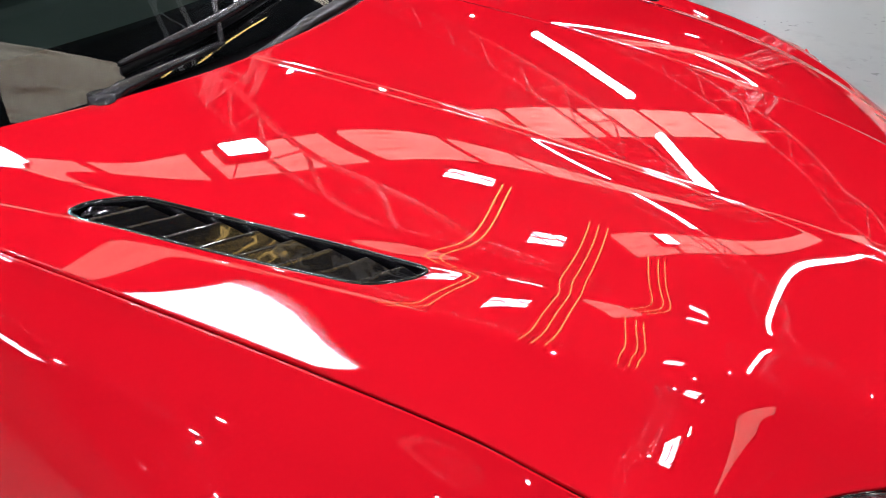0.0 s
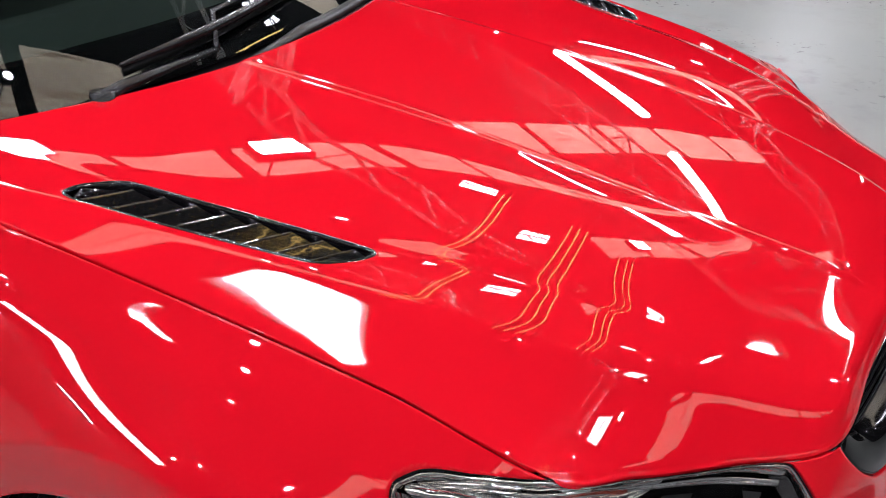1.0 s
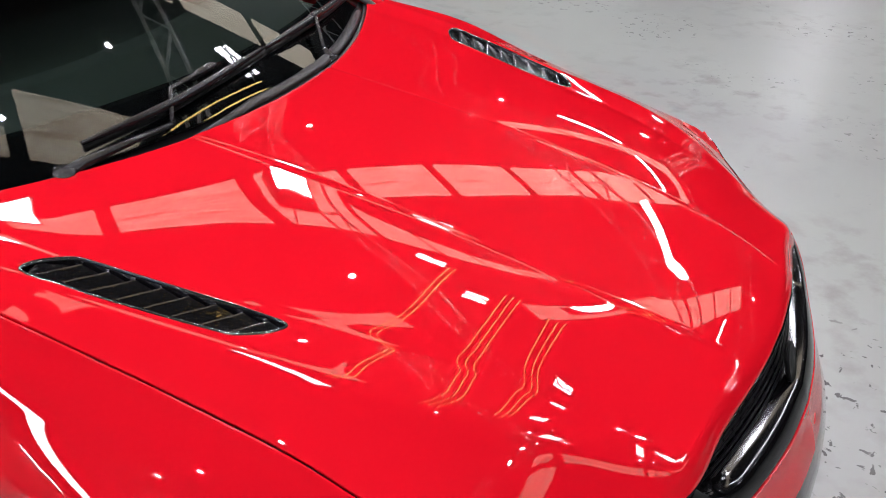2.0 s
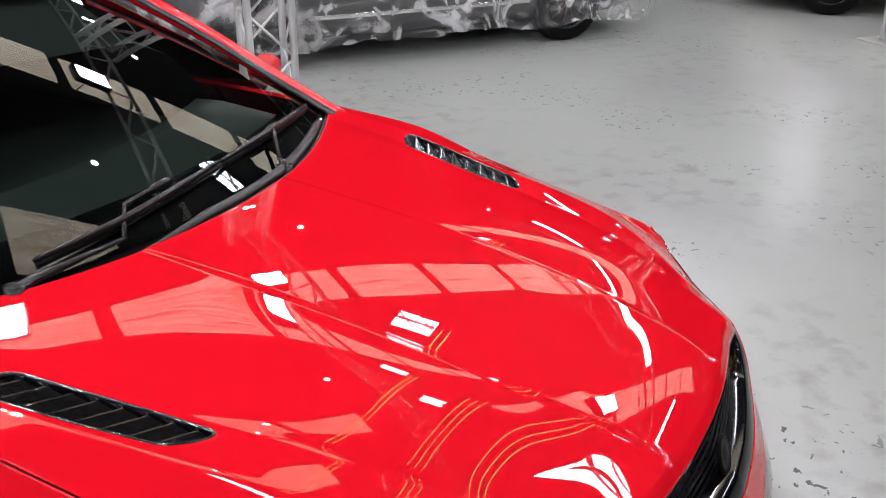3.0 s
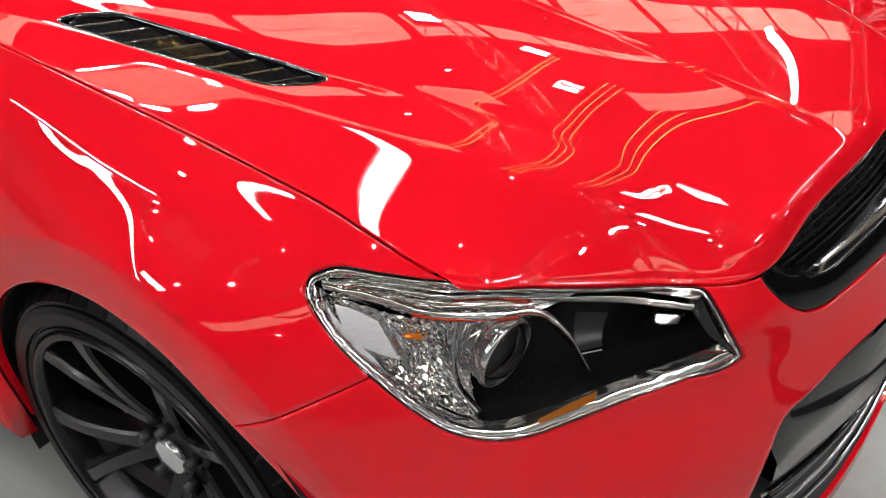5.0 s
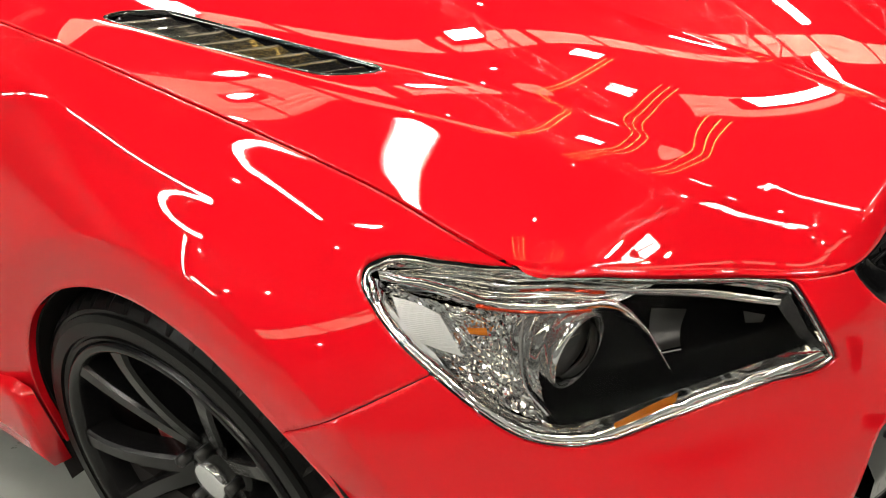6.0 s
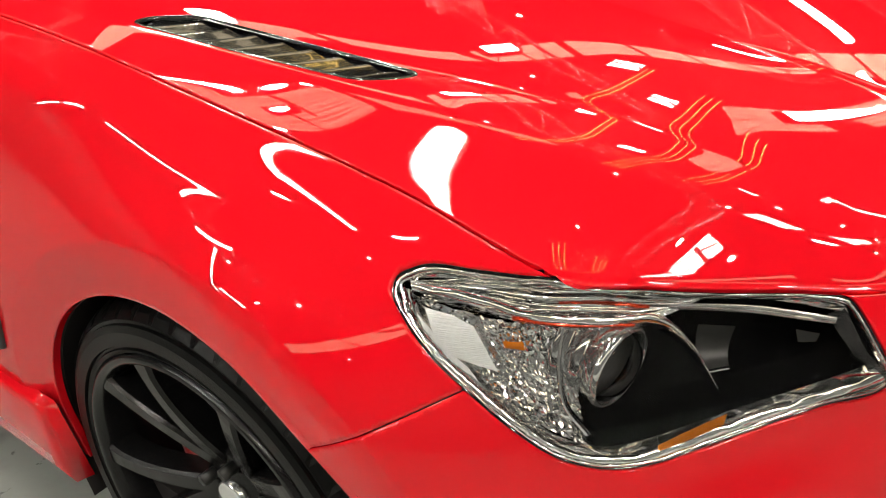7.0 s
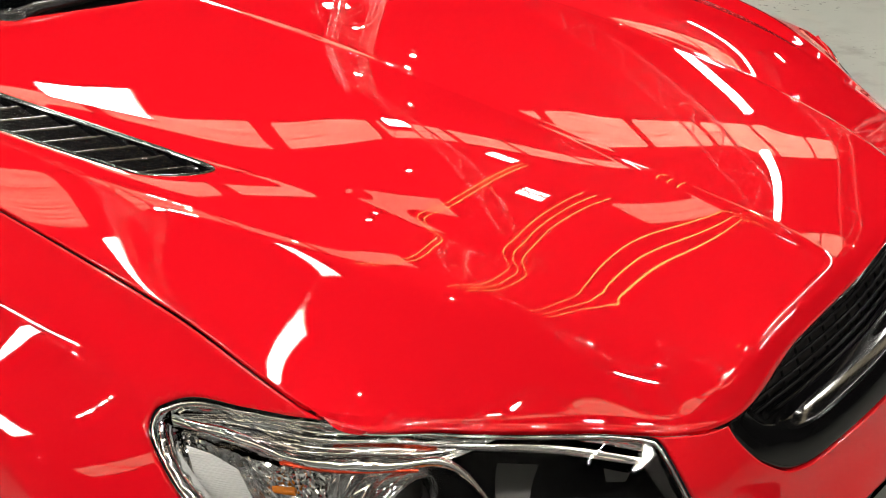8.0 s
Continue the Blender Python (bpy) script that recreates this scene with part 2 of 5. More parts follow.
        if lip:
            for depth, out in ((roll, roll * 0.6), (lip, 0.0)):
                edges = [e for e in bm.edges if e.is_boundary]
                normals = {v: v.normal.copy() for e in edges for v in e.verts} if depth == roll else {}
                if depth == roll:
                    keepn = normals
                    r = bmesh.ops.extrude_edge_only(bm, edges=edges)
                    vs = [v for v in r["geom"] if isinstance(v, bmesh.types.BMVert)]
                    base = {}
                    for v in vs:
                        near = [e.other_vert(v) for e in v.link_edges if e.other_vert(v) in keepn]
                        base[v] = keepn[near[0]] if near else Vector((0, 0, 1))
                        v.co -= base[v] * depth * inward
                    last = base
                else:
                    r = bmesh.ops.extrude_edge_only(bm, edges=[e for e in bm.edges if e.is_boundary])
                    for v in [v for v in r["geom"] if isinstance(v, bmesh.types.BMVert)]:
                        near = [e.other_vert(v) for e in v.link_edges if e.other_vert(v) in last]
                        v.co -= (last[near[0]] if near else Vector((0, 0, 1))) * depth * inward
        return bm

    def normals(self):
        e = 1e-3
        a = self.f(np.clip(self.S + e, self.smin, self.smax), self.W) - self.f(np.clip(self.S - e, self.smin, self.smax), self.W)
        b = self.f(self.S, np.clip(self.W + e, self.wmin, self.wmax)) - self.f(self.S, np.clip(self.W - e, self.wmin, self.wmax))
        n = np.cross(a, b)
        n /= np.linalg.norm(n, axis=1)[:, None] + 1e-12
        return n


# ---------------------------------------------------------------- the hall
def slab(name, x0, y0, z0, x1, y1, z1, material):
    ob = part(name, boxed(x0, y0, z0, x1, y1, z1), material, smooth=False)
    return tagged(ob, kind="structure")


HALL_TURN = radians(55)          # the hall runs at this angle to the car
HALL = pose(0, 0, 0, 0, 0, 55)


def hall_point(a, b, z):
    """a along the hall, b to its left, from the car's front axle."""
    return Vector((a * math.cos(HALL_TURN) - b * math.sin(HALL_TURN), a * math.sin(HALL_TURN) + b * math.cos(HALL_TURN), z))


floor = part("floor", boxed(-16, -9, -0.3, 26, 20, 0), FLOOR, smooth=False, m=HALL)
tagged(floor, "worn grey painted concrete floor with scuffs and glossy patches", "floor", kind="structure")
ROOF_Z = 6.6
for nm, a0, b0, a1, b1 in (("wall_north", 26, -9, 26.3, 20), ("wall_south", -16.3, -9, -16, 20), ("wall_east", -16, -9.3, 26, -9), ("wall_west", -16, 20, 26, 20.3)):
    w = part(nm, boxed(a0, b0, 0, a1, b1, ROOF_Z), FILL_WALL if nm in ("wall_east", "wall_south") else WALL, smooth=False, m=HALL)
    tagged(w, "unseen grey sheet-clad hall wall, made paler to brighten the car's chrome" if nm in ("wall_east", "wall_south") else "dark painted hall wall", "wall", kind="structure")
roof = part("ceiling", boxed(-16, -9, ROOF_Z, 26, 20, ROOF_Z + 0.2), CEIL, smooth=False, m=HALL)
tagged(roof, "dark roof lining of the hall", "ceiling", kind="structure")

# ---------------------------------------------------------------- the car: body curves (right side, front axle at the origin)
EDGE_TOP = [(-1.0, -0.85, 1.0), (-0.45, -0.803, 0.991), (-0.2, -0.793, 0.971), (0.0, -0.766, 0.928), (0.15, -0.752, 0.899), (0.3, -0.742, 0.870), (0.483, -0.735, 0.824),
            (0.56, -0.66, 0.797), (0.65, -0.56, 0.772), (0.755, -0.45, 0.757), (0.776, -0.30, 0.785), (0.80, -0.12, 0.797), (0.805, 0.0, 0.80)]
EDGE_SHOULDER = [(-1.0, -0.895, 0.93), (-0.45, -0.868, 0.925), (-0.2, -0.858, 0.904), (0.0, -0.843, 0.867), (0.15, -0.829, 0.843), (0.3, -0.816, 0.812), (0.435, -0.805, 0.760),
                 (0.545, -0.742, 0.722), (0.655, -0.632, 0.708), (0.765, -0.485, 0.712), (0.815, -0.32, 0.715), (0.85, -0.12, 0.715), (0.86, 0.0, 0.715)]
EDGE_WAIST = [(-1.0, -0.925, 0.66), (-0.45, -0.92, 0.68), (-0.2, -0.918, 0.72), (0.0, -0.920, 0.738), (0.15, -0.924, 0.722), (0.28, -0.922, 0.675), (0.425, -0.872, 0.64),
              (0.555, -0.775, 0.640), (0.675, -0.645, 0.63), (0.785, -0.485, 0.645), (0.845, -0.30, 0.64), (0.878, -0.12, 0.64), (0.884, 0.0, 0.64)]
EDGE_LOW = [(-1.0, -0.93, 0.46), (-0.45, -0.925, 0.46), (-0.2, -0.925, 0.47), (0.0, -0.926, 0.48), (0.15, -0.928, 0.48), (0.3, -0.925, 0.48), (0.45, -0.885, 0.48),
            (0.60, -0.79, 0.48), (0.73, -0.655, 0.48), (0.83, -0.49, 0.49), (0.893, -0.30, 0.5), (0.92, -0.12, 0.5), (0.925, 0.0, 0.5)]
EDGE_SILL = [(-1.0, -0.90, 0.27), (-0.45, -0.905, 0.27), (-0.2, -0.905, 0.27), (0.0, -0.91, 0.22), (0.15, -0.91, 0.22), (0.3, -0.91, 0.22), (0.45, -0.87, 0.2),
             (0.60, -0.775, 0.2), (0.73, -0.64, 0.2), (0.825, -0.48, 0.2), (0.888, -0.29, 0.2), (0.912, -0.12, 0.2), (0.917, 0.0, 0.2)]
RINGS = np.array([EDGE_TOP, EDGE_SHOULDER, EDGE_WAIST, EDGE_LOW, EDGE_SILL])
_d = np.r_[0, np.cumsum(np.linalg.norm(np.diff(RINGS[2], axis=0), axis=1))]
S_KNOTS = _d / _d[-1]
W_KNOTS = np.array([0.0, 0.2, 0.45, 0.7, 1.0])


def side_skin(s, w):
    """The car's right side and nose: s from the door round to the middle of the front, w from the top edge down."""
    s, w = np.asarray(s, float), np.asarray(w, float)
    rows = np.stack([hermite(S_KNOTS, r, s) for r in RINGS], 0)
    # mirror the last slope so that the nose is square to the middle plane
    h = np.diff(W_KNOTS)[:, None, None]
    d = np.diff(rows, axis=0) / h
    m = np.empty_like(rows)
    m[0], m[-1] = d[0], d[-1]
    m[1:-1] = (d[:-1] * h[1:] + d[1:] * h[:-1]) / (h[1:] + h[:-1])
    i = np.clip(np.searchsorted(W_KNOTS, w, side="right") - 1, 0, 3)
    j = np.arange(len(s))
    hh = (W_KNOTS[i + 1] - W_KNOTS[i])[:, None]
    t = ((w - W_KNOTS[i])[:, None]) / hh
    p = (2 * t**3 - 3 * t**2 + 1) * rows[i, j] + (t**3 - 2 * t**2 + t) * hh * m[i, j] + (-2 * t**3 + 3 * t**2) * rows[i + 1, j] + (t**3 - t**2) * hh * m[i + 1, j]
    # the lip of the wheel arch turns in towards the tyre
    tuck = np.clip((0.445 - np.hypot(p[:, 0] - 0.04, p[:, 2] - 0.345)) / 0.065, 0, 1) * np.clip((-0.7 - p[:, 1]) / 0.1, 0, 1)
    p[:, 1] += 0.016 * tuck
    return p


# plan half-widths and heights of the bonnet's lines, by distance along the car
def line(xs, vs):
    return lambda x: hermite(np.array(xs, float), np.array(vs, float), np.clip(x, xs[0], xs[-1]))


HOOD_MID = line([-0.45, -0.25, 0.0, 0.2, 0.4, 0.6, 0.72, 0.81], [1.008, 0.999, 0.978, 0.953, 0.922, 0.882, 0.847, 0.803])
CREASE_Y = line([-0.62, -0.2, 0.1, 0.4, 0.6, 0.82], [0.235, 0.218, 0.212, 0.207, 0.19, 0.15])
VALLEY_Y = line([-0.62, -0.2, -0.1, 0.0, 0.1, 0.18, 0.25, 0.355, 0.45, 0.51, 0.585, 0.70, 0.82], [0.71, 0.645, 0.627, 0.606, 0.582, 0.560, 0.540, 0.515, 0.490, 0.474, 0.455, 0.41, 0.35])
RIDGE_Y = line([-0.62, -0.21, -0.12, 0.0, 0.06, 0.15, 0.23, 0.35, 0.40, 0.48, 0.55, 0.62, 0.745, 0.82], [0.785, 0.714, 0.696, 0.666, 0.655, 0.640, 0.625, 0.600, 0.583, 0.557, 0.527, 0.492, 0.435, 0.395])
TOP_RUN = side_skin(np.linspace(0, 1, 700), np.zeros(700))
HOOD_RUN = np.stack([TOP_RUN[:, 0] - 0.0025 * (TOP_RUN[:, 0] > 0.48), -TOP_RUN[:, 1] - 0.003, TOP_RUN[:, 2] + 0.002], 1)


def SHUT_Y(x):
    return np.interp(x, HOOD_RUN[:, 0], HOOD_RUN[:, 1])


def SHUT_Z(x):
    return np.interp(x, HOOD_RUN[:, 0], HOOD_RUN[:, 2])


FRONT = HOOD_RUN[HOOD_RUN[:, 0] >= 0.4805][::-1]      # from the middle out to the corner
FRONT[0, 1] = 0.0


# heights of the bonnet's long lines from the crease of the bulge out past the shut line, at the stations STATION_X
STATION_X = np.array([-0.62, -0.42, -0.2, 0, 0.15, 0.28, 0.4, 0.49, 0.57, 0.65, 0.73, 0.82])
CREASE_Z = [1.0049, 1.0039, 0.9979, 0.9754, 0.9568, 0.9375, 0.9193, 0.9019, 0.8839, 0.8572, 0.8240, 0.7981]
PANEL_A_Z = [1.0052, 1.0042, 0.9953, 0.9695, 0.9622, 0.9495, 0.9317, 0.9077, 0.8809, 0.8455, 0.8170, 0.7971]
PANEL_B_Z = [1.0050, 1.0045, 0.9952, 0.9651, 0.9527, 0.9431, 0.9276, 0.9047, 0.8746, 0.8327, 0.8084, 0.7957]
PANEL_C_Z = [1.0026, 1.0022, 0.9933, 0.9615, 0.9438, 0.9359, 0.9200, 0.8972, 0.8659, 0.8226, 0.8012, 0.7939]
PANEL_D_Z = [1.0009, 1.0007, 0.9925, 0.9590, 0.9403, 0.9309, 0.9145, 0.8927, 0.8624, 0.8182, 0.7976, 0.7925]
VALLEY_Z = [0.9976, 0.9976, 0.9894, 0.9542, 0.9349, 0.9249, 0.9088, 0.8871, 0.8590, 0.8146, 0.7938, 0.7897]
RISE_A_Z = [0.9976, 0.9976, 0.9895, 0.9544, 0.9353, 0.9249, 0.9083, 0.8862, 0.8581, 0.8127, 0.7913, 0.7873]
RISE_B_Z = [0.9983, 0.9983, 0.9906, 0.9552, 0.9363, 0.9241, 0.9066, 0.8850, 0.8564, 0.8081, 0.7849, 0.7815]
RISE_C_Z = [0.9990, 0.9992, 0.9916, 0.9558, 0.9367, 0.9223, 0.9042, 0.8839, 0.8546, 0.8033, 0.7783, 0.7755]
RIDGE_Z = [1.0000, 1.0001, 0.9926, 0.9561, 0.9367, 0.9214, 0.9030, 0.8818, 0.8518, 0.7994, 0.7734, 0.7708]
FLANK_A_Z = [1.0002, 1.0004, 0.9932, 0.9561, 0.9363, 0.9204, 0.9012, 0.8762, 0.8446, 0.7942, 0.7692, 0.7638]
FLANK_B_Z = [0.9996, 0.9996, 0.9916, 0.9499, 0.9270, 0.9080, 0.8853, 0.8571, 0.8289, 0.7847, 0.7616, 0.7516]
FLANK_C_Z = [0.9988, 0.9986, 0.9898, 0.9410, 0.9140, 0.8914, 0.8653, 0.8368, 0.8091, 0.7715, 0.7510, 0.7347]
EDGE_Z = [0.9981, 0.9976, 0.9881, 0.9322, 0.9010, 0.8762, 0.8484, 0.8230, 0.7908, 0.7577, 0.7399, 0.7169]
LINE_Z = np.stack([CREASE_Z, PANEL_A_Z, PANEL_B_Z, PANEL_C_Z, PANEL_D_Z, VALLEY_Z, RISE_A_Z, RISE_B_Z, RISE_C_Z, RIDGE_Z, FLANK_A_Z, FLANK_B_Z, FLANK_C_Z, EDGE_Z], 1)
# where each line runs: between crease (0), valley (1), ridge (2) and shut line (3)
LINE_AT = np.array([0, 0.25, 0.55, 0.8, 0.92, 1, 1.18, 1.5, 1.82, 2, 2.15, 2.4, 2.75, 3.12])


def clamped(g):
    """Knots of a cubic B-spline for control stations g."""
    return np.r_[[g[0]] * 4, [(g[i] + g[i + 1] + g[i + 2]) / 3 for i in range(1, len(g) - 3)], [g[-1]] * 4]


def spline_basis(u, k):
    u = np.clip(u, k[0], k[-1] - 1e-9)[:, None]
    out = ((u >= k[:-1]) & (u < k[1:])).astype(float)
    for d in range(1, 4):
        m = len(k) - 1 - d
        a, b = k[d:d + m] - k[:m], k[d + 1:d + 1 + m] - k[1:1 + m]
        out = np.where(a > 0, (u - k[:m]) / np.where(a > 0, a, 1), 0) * out[:, :m] + np.where(b > 0, (k[d + 1:d + 1 + m] - u) / np.where(b > 0, b, 1), 0) * out[:, 1:m + 1]
    return out


X_KNOTS, V_KNOTS = clamped(STATION_X), clamped(LINE_AT)
_gx = np.array([X_KNOTS[i + 1:i + 4].mean() for i in range(len(STATION_X))])
_runs = [CREASE_Y(_gx), VALLEY_Y(_gx), RIDGE_Y(_gx), np.maximum(SHUT_Y(np.clip(_gx, -0.6, 0.74)), RIDGE_Y(_gx) + 0.03)]
LINE_Y = np.stack([_runs[min(int(v), 2)] + (_runs[min(int(v), 2) + 1] - _runs[min(int(v), 2)]) * (v - min(int(v), 2)) for v in LINE_AT], 1)


def hood_height(x, y):
    """Height of the bonnet: a raised middle up to the crease, then a spline sheet through the long lines."""
    x, y = np.asarray(x, float), np.abs(np.asarray(y, float))
    bx = spline_basis(x, X_KNOTS)
    yc, zc = bx @ LINE_Y, bx @ LINE_Z
    goal = np.maximum(y, 0.1)
    lo, hi = np.zeros(len(x)), np.full(len(x), V_KNOTS[-1])
    v = np.clip((goal - yc[:, 0]) / (yc[:, -1] - yc[:, 0]) * V_KNOTS[-1], 0, V_KNOTS[-1])
    for _ in range(12):
        at = (spline_basis(v, V_KNOTS) * yc).sum(1)
        hi, lo = np.where(at > goal, v, hi), np.where(at <= goal, v, lo)
        slope = ((spline_basis(v + 1e-4, V_KNOTS) * yc).sum(1) - at) / 1e-4
        w = v - (at - goal) / np.maximum(slope, 0.02)
        v = np.where((w < lo) | (w > hi), (lo + hi) / 2, w)
    outer = (spline_basis(v, V_KNOTS) * zc).sum(1)
    zm, c = HOOD_MID(x) - 0.0015, yc[:, 0]
    # the bulge stands a little proud along its crease
    q = np.clip((y - c) / 0.016, 0, 1)
    return np.where(y <= c, zm - 0.0025 * np.clip(y / c, 0, 1) ** 2, outer + (zm - 0.0025 - zc[:, 0]) * (1 - q * q * (3 - 2 * q)))


_fd = np.r_[0, np.cumsum(np.linalg.norm(np.diff(FRONT, axis=0), axis=1))]
FRONT_U = _fd / _fd[-1]


def hood_skin(s, w):
    """s from -1 (right shut line) to 1, w from the rear edge to the front edge."""
    s, w = np.asarray(s, float), np.asarray(w, float)
    a = np.abs(s)
    ry = a * 0.812
    rx = -0.252 - 0.42 * ry**2
    f = np.stack([np.interp(a, FRONT_U, FRONT[:, i]) for i in range(3)], 1)
    x = rx + (f[:, 0] - rx) * w
    y = ry + (f[:, 1] - ry) * w
    x1 = -0.252 - 0.42 * 0.812**2 + (FRONT[-1, 0] + 0.252 + 0.42 * 0.812**2) * w
    y1 = 0.812 + (FRONT[-1, 1] - 0.812) * w
    y = y * (1 + (SHUT_Y(x1) / y1 - 1) * a**4)
    z = hood_height(x, y)
    z = z + (SHUT_Z(x1) - hood_height(x1, SHUT_Y(x1))) * a**14
    # the front edge: a short lip over the grille, a soft run-out over the headlights
    wide = np.clip((f[:, 1] - 0.43) / 0.06, 0, 1)
    lip, soft_run = np.clip((w - 0.975) / 0.025, 0, 1) ** 2, np.clip((w - 0.82) / 0.18, 0, 1) ** 2
    z = z + (f[:, 2] - hood_height(f[:, 0], f[:, 1])) * (lip * (1 - wide) + soft_run * wide) * np.clip((1 - a**14) + (w < 0.985), 0, 1)
    k = np.clip((w - 0.99) / 0.01, 0, 1)
    z = z + (f[:, 2] - z) * k
    return np.stack([x, np.sign(s) * y, z], 1)


car = thing("car", "glossy red sports sedan with black bonnet vents and black alloy wheels", "car")

# bonnet with vent openings
VENT = [(-0.200, 0.706), (-0.197, 0.675), (-0.163, 0.633), (-0.03, 0.606), (0.10, 0.580), (0.174, 0.570), (0.184, 0.578), (0.172, 0.604), (0.136, 0.638), (0.02, 0.667), (-0.07, 0.688), (-0.13, 0.699), (-0.174, 0.710)]


def trimmed(points, r=0.12, n=5):
    """A closed outline with straight sides, its corners rounded a little."""
    p, out = np.asarray(points, float), []
    for a, b, c in zip(np.roll(p, 1, 0), p, np.roll(p, -1, 0)):
        k = min(0.45, r * 0.07 / max(1e-6, np.linalg.norm(a - b))), min(0.45, r * 0.07 / max(1e-6, np.linalg.norm(c - b)))
        u, v = b + (a - b) * k[0], b + (c - b) * k[1]
        out += [u * (1 - t) ** 2 + b * 2 * t * (1 - t) + v * t * t for t in np.linspace(0, 1, n)]
    return np.array(out)


def evened(outline, n=160):
    """The same closed outline with its points spread evenly."""
    p = np.vstack([outline, outline[:1]])
    c = np.r_[0, np.cumsum(np.linalg.norm(np.diff(p, axis=0), axis=1))]
    u = np.linspace(0, c[-1], n, endpoint=False)
    return np.stack([np.interp(u, c, p[:, 0]), np.interp(u, c, p[:, 1])], 1)


VENT_LINE = trimmed(VENT, 0.26, 7)
hood = Sheet(hood_skin, np.linspace(-1, 1, 421), np.linspace(0, 1, 221))


def g_vent(p):
    return poly_distance(VENT_LINE, p[:, 0], np.abs(p[:, 1]))


hood.cut(g_vent)
hood_bm = hood.mesh("bonnet", hood.where(g_vent) > 0, RED, lip=0.004)
part("bonnet", hood_bm, RED, car, "glossy red bonnet with a raised middle and sharp creases")

# side skin with its openings
ARCH = (0.04, 0.345, 0.369)
_ta, _tz = (TOP_RUN[:, 0] * 0.8 + TOP_RUN[:, 1] * 0.6)[300:], TOP_RUN[300:, 2]
_up = [(a, float(np.interp(a, _ta, _tz)) + 0.0015) for a in (-0.05, -0.02, 0.03, 0.08, 0.13, 0.18, 0.225, 0.252)]
LAMP_LINE = evened(rounded([(-0.223, 0.797), (-0.219, 0.811), (-0.200, 0.8205), (-0.13, 0.8245), (-0.09, 0.8245)] + _up[:-1] + [(0.255, 0.7615), (0.262, 0.759), (0.266, 0.755), (0.278, 0.738),
                     (0.296, 0.707), (0.312, 0.677), (0.3145, 0.671), (0.309, 0.6675), (0.228, 0.662), (0.163, 0.653), (0.099, 0.643), (0.037, 0.634), (-0.008, 0.636), (-0.055, 0.651),
                     (-0.102, 0.683), (-0.150, 0.722), (-0.190, 0.755), (-0.213, 0.781)], 400), 220)
GRILLE_LINE = evened(trimmed([(-0.450, 0.752), (-0.443, 0.785), (-0.42, 0.815), (-0.38, 0.83), (0.0, 0.84), (0.38, 0.83), (0.42, 0.815), (0.443, 0.785), (0.450, 0.752), (0.430, 0.714), (0.388, 0.681), (0.345, 0.668), (0.0, 0.664),
                               (-0.345, 0.668), (-0.388, 0.681), (-0.430, 0.714)], 0.25), 200)
INTAKE_LINE = rounded([(-0.485, 0.525), (-0.462, 0.558), (-0.40, 0.573), (0.0, 0.568), (0.40, 0.573), (0.462, 0.558), (0.485, 0.525), (0.51, 0.34), (0.47, 0.29), (0.0, 0.27), (-0.47, 0.29), (-0.51, 0.34)], 120)


def lamp_coords(p):
    return p[:, 0] * 0.8 + p[:, 1] * 0.6, p[:, 2]


def g_arch(p):
    return np.hypot(p[:, 0] - ARCH[0], p[:, 2] - ARCH[1]) - ARCH[2] + np.maximum(0, (p[:, 1] + 0.6)) * 5


def g_lamp(p):
    a, z = lamp_coords(p)
    return poly_distance(LAMP_LINE, a, z)


def g_grille(p):
    return np.maximum(poly_distance(GRILLE_LINE, p[:, 1], p[:, 2]), 0.70 - p[:, 0])


def g_intake(p):
    return np.maximum(poly_distance(INTAKE_LINE, p[:, 1], p[:, 2]), 0.70 - p[:, 0])


def g_gap(p):
    return (p[:, 0] - 0.308 - 1.62 * (np.minimum(p[:, 2], 0.76) - 0.645))


def skin_part(shift):
    """The skin cut along all openings, and along the wing's gap moved by shift."""
    k = Sheet(side_skin, np.linspace(0, 1, 420), np.linspace(0, 1, 190))

    def gap(p):
        return g_gap(p) - shift
    for g in (g_arch, g_lamp, g_grille, g_intake, gap):
        k.cut(g)
    solid = (k.where(g_arch) > 0) & (k.where(g_lamp) > 0) & (k.where(g_grille) > 0) & (k.where(g_intake) > 0)
    high = k.where(lambda p: p[:, 2] - 0.765) > 0
    ahead = np.where(high, k.where(lambda p: p[:, 0] - 0.5) > 0, k.where(gap) > 0)
    return k, solid, ahead


def flipped(bm):
    bmesh.ops.scale(bm, vec=(1, -1, 1), verts=bm.verts)
    bmesh.ops.reverse_faces(bm, faces=bm.faces)
    return bm


rear_skin, solid, ahead = skin_part(-0.0018)
part("fender", rear_skin.mesh("fender", solid & ~ahead, RED, lip=0.011), RED, car)
part("fender", flipped(rear_skin.mesh("fender", solid & ~ahead, RED, lip=0.011)), RED, car)
skin, solid, ahead = skin_part(0.0018)
sliver = (skin.where(lambda p: p[:, 2] - 0.765) > 0) & (skin.where(lambda p: p[:, 0] - 0.70) < 0)
part("front_bumper", skin.mesh("bumper", solid & ahead & ~sliver, RED, lip=0.022, mirror=True), RED, car)
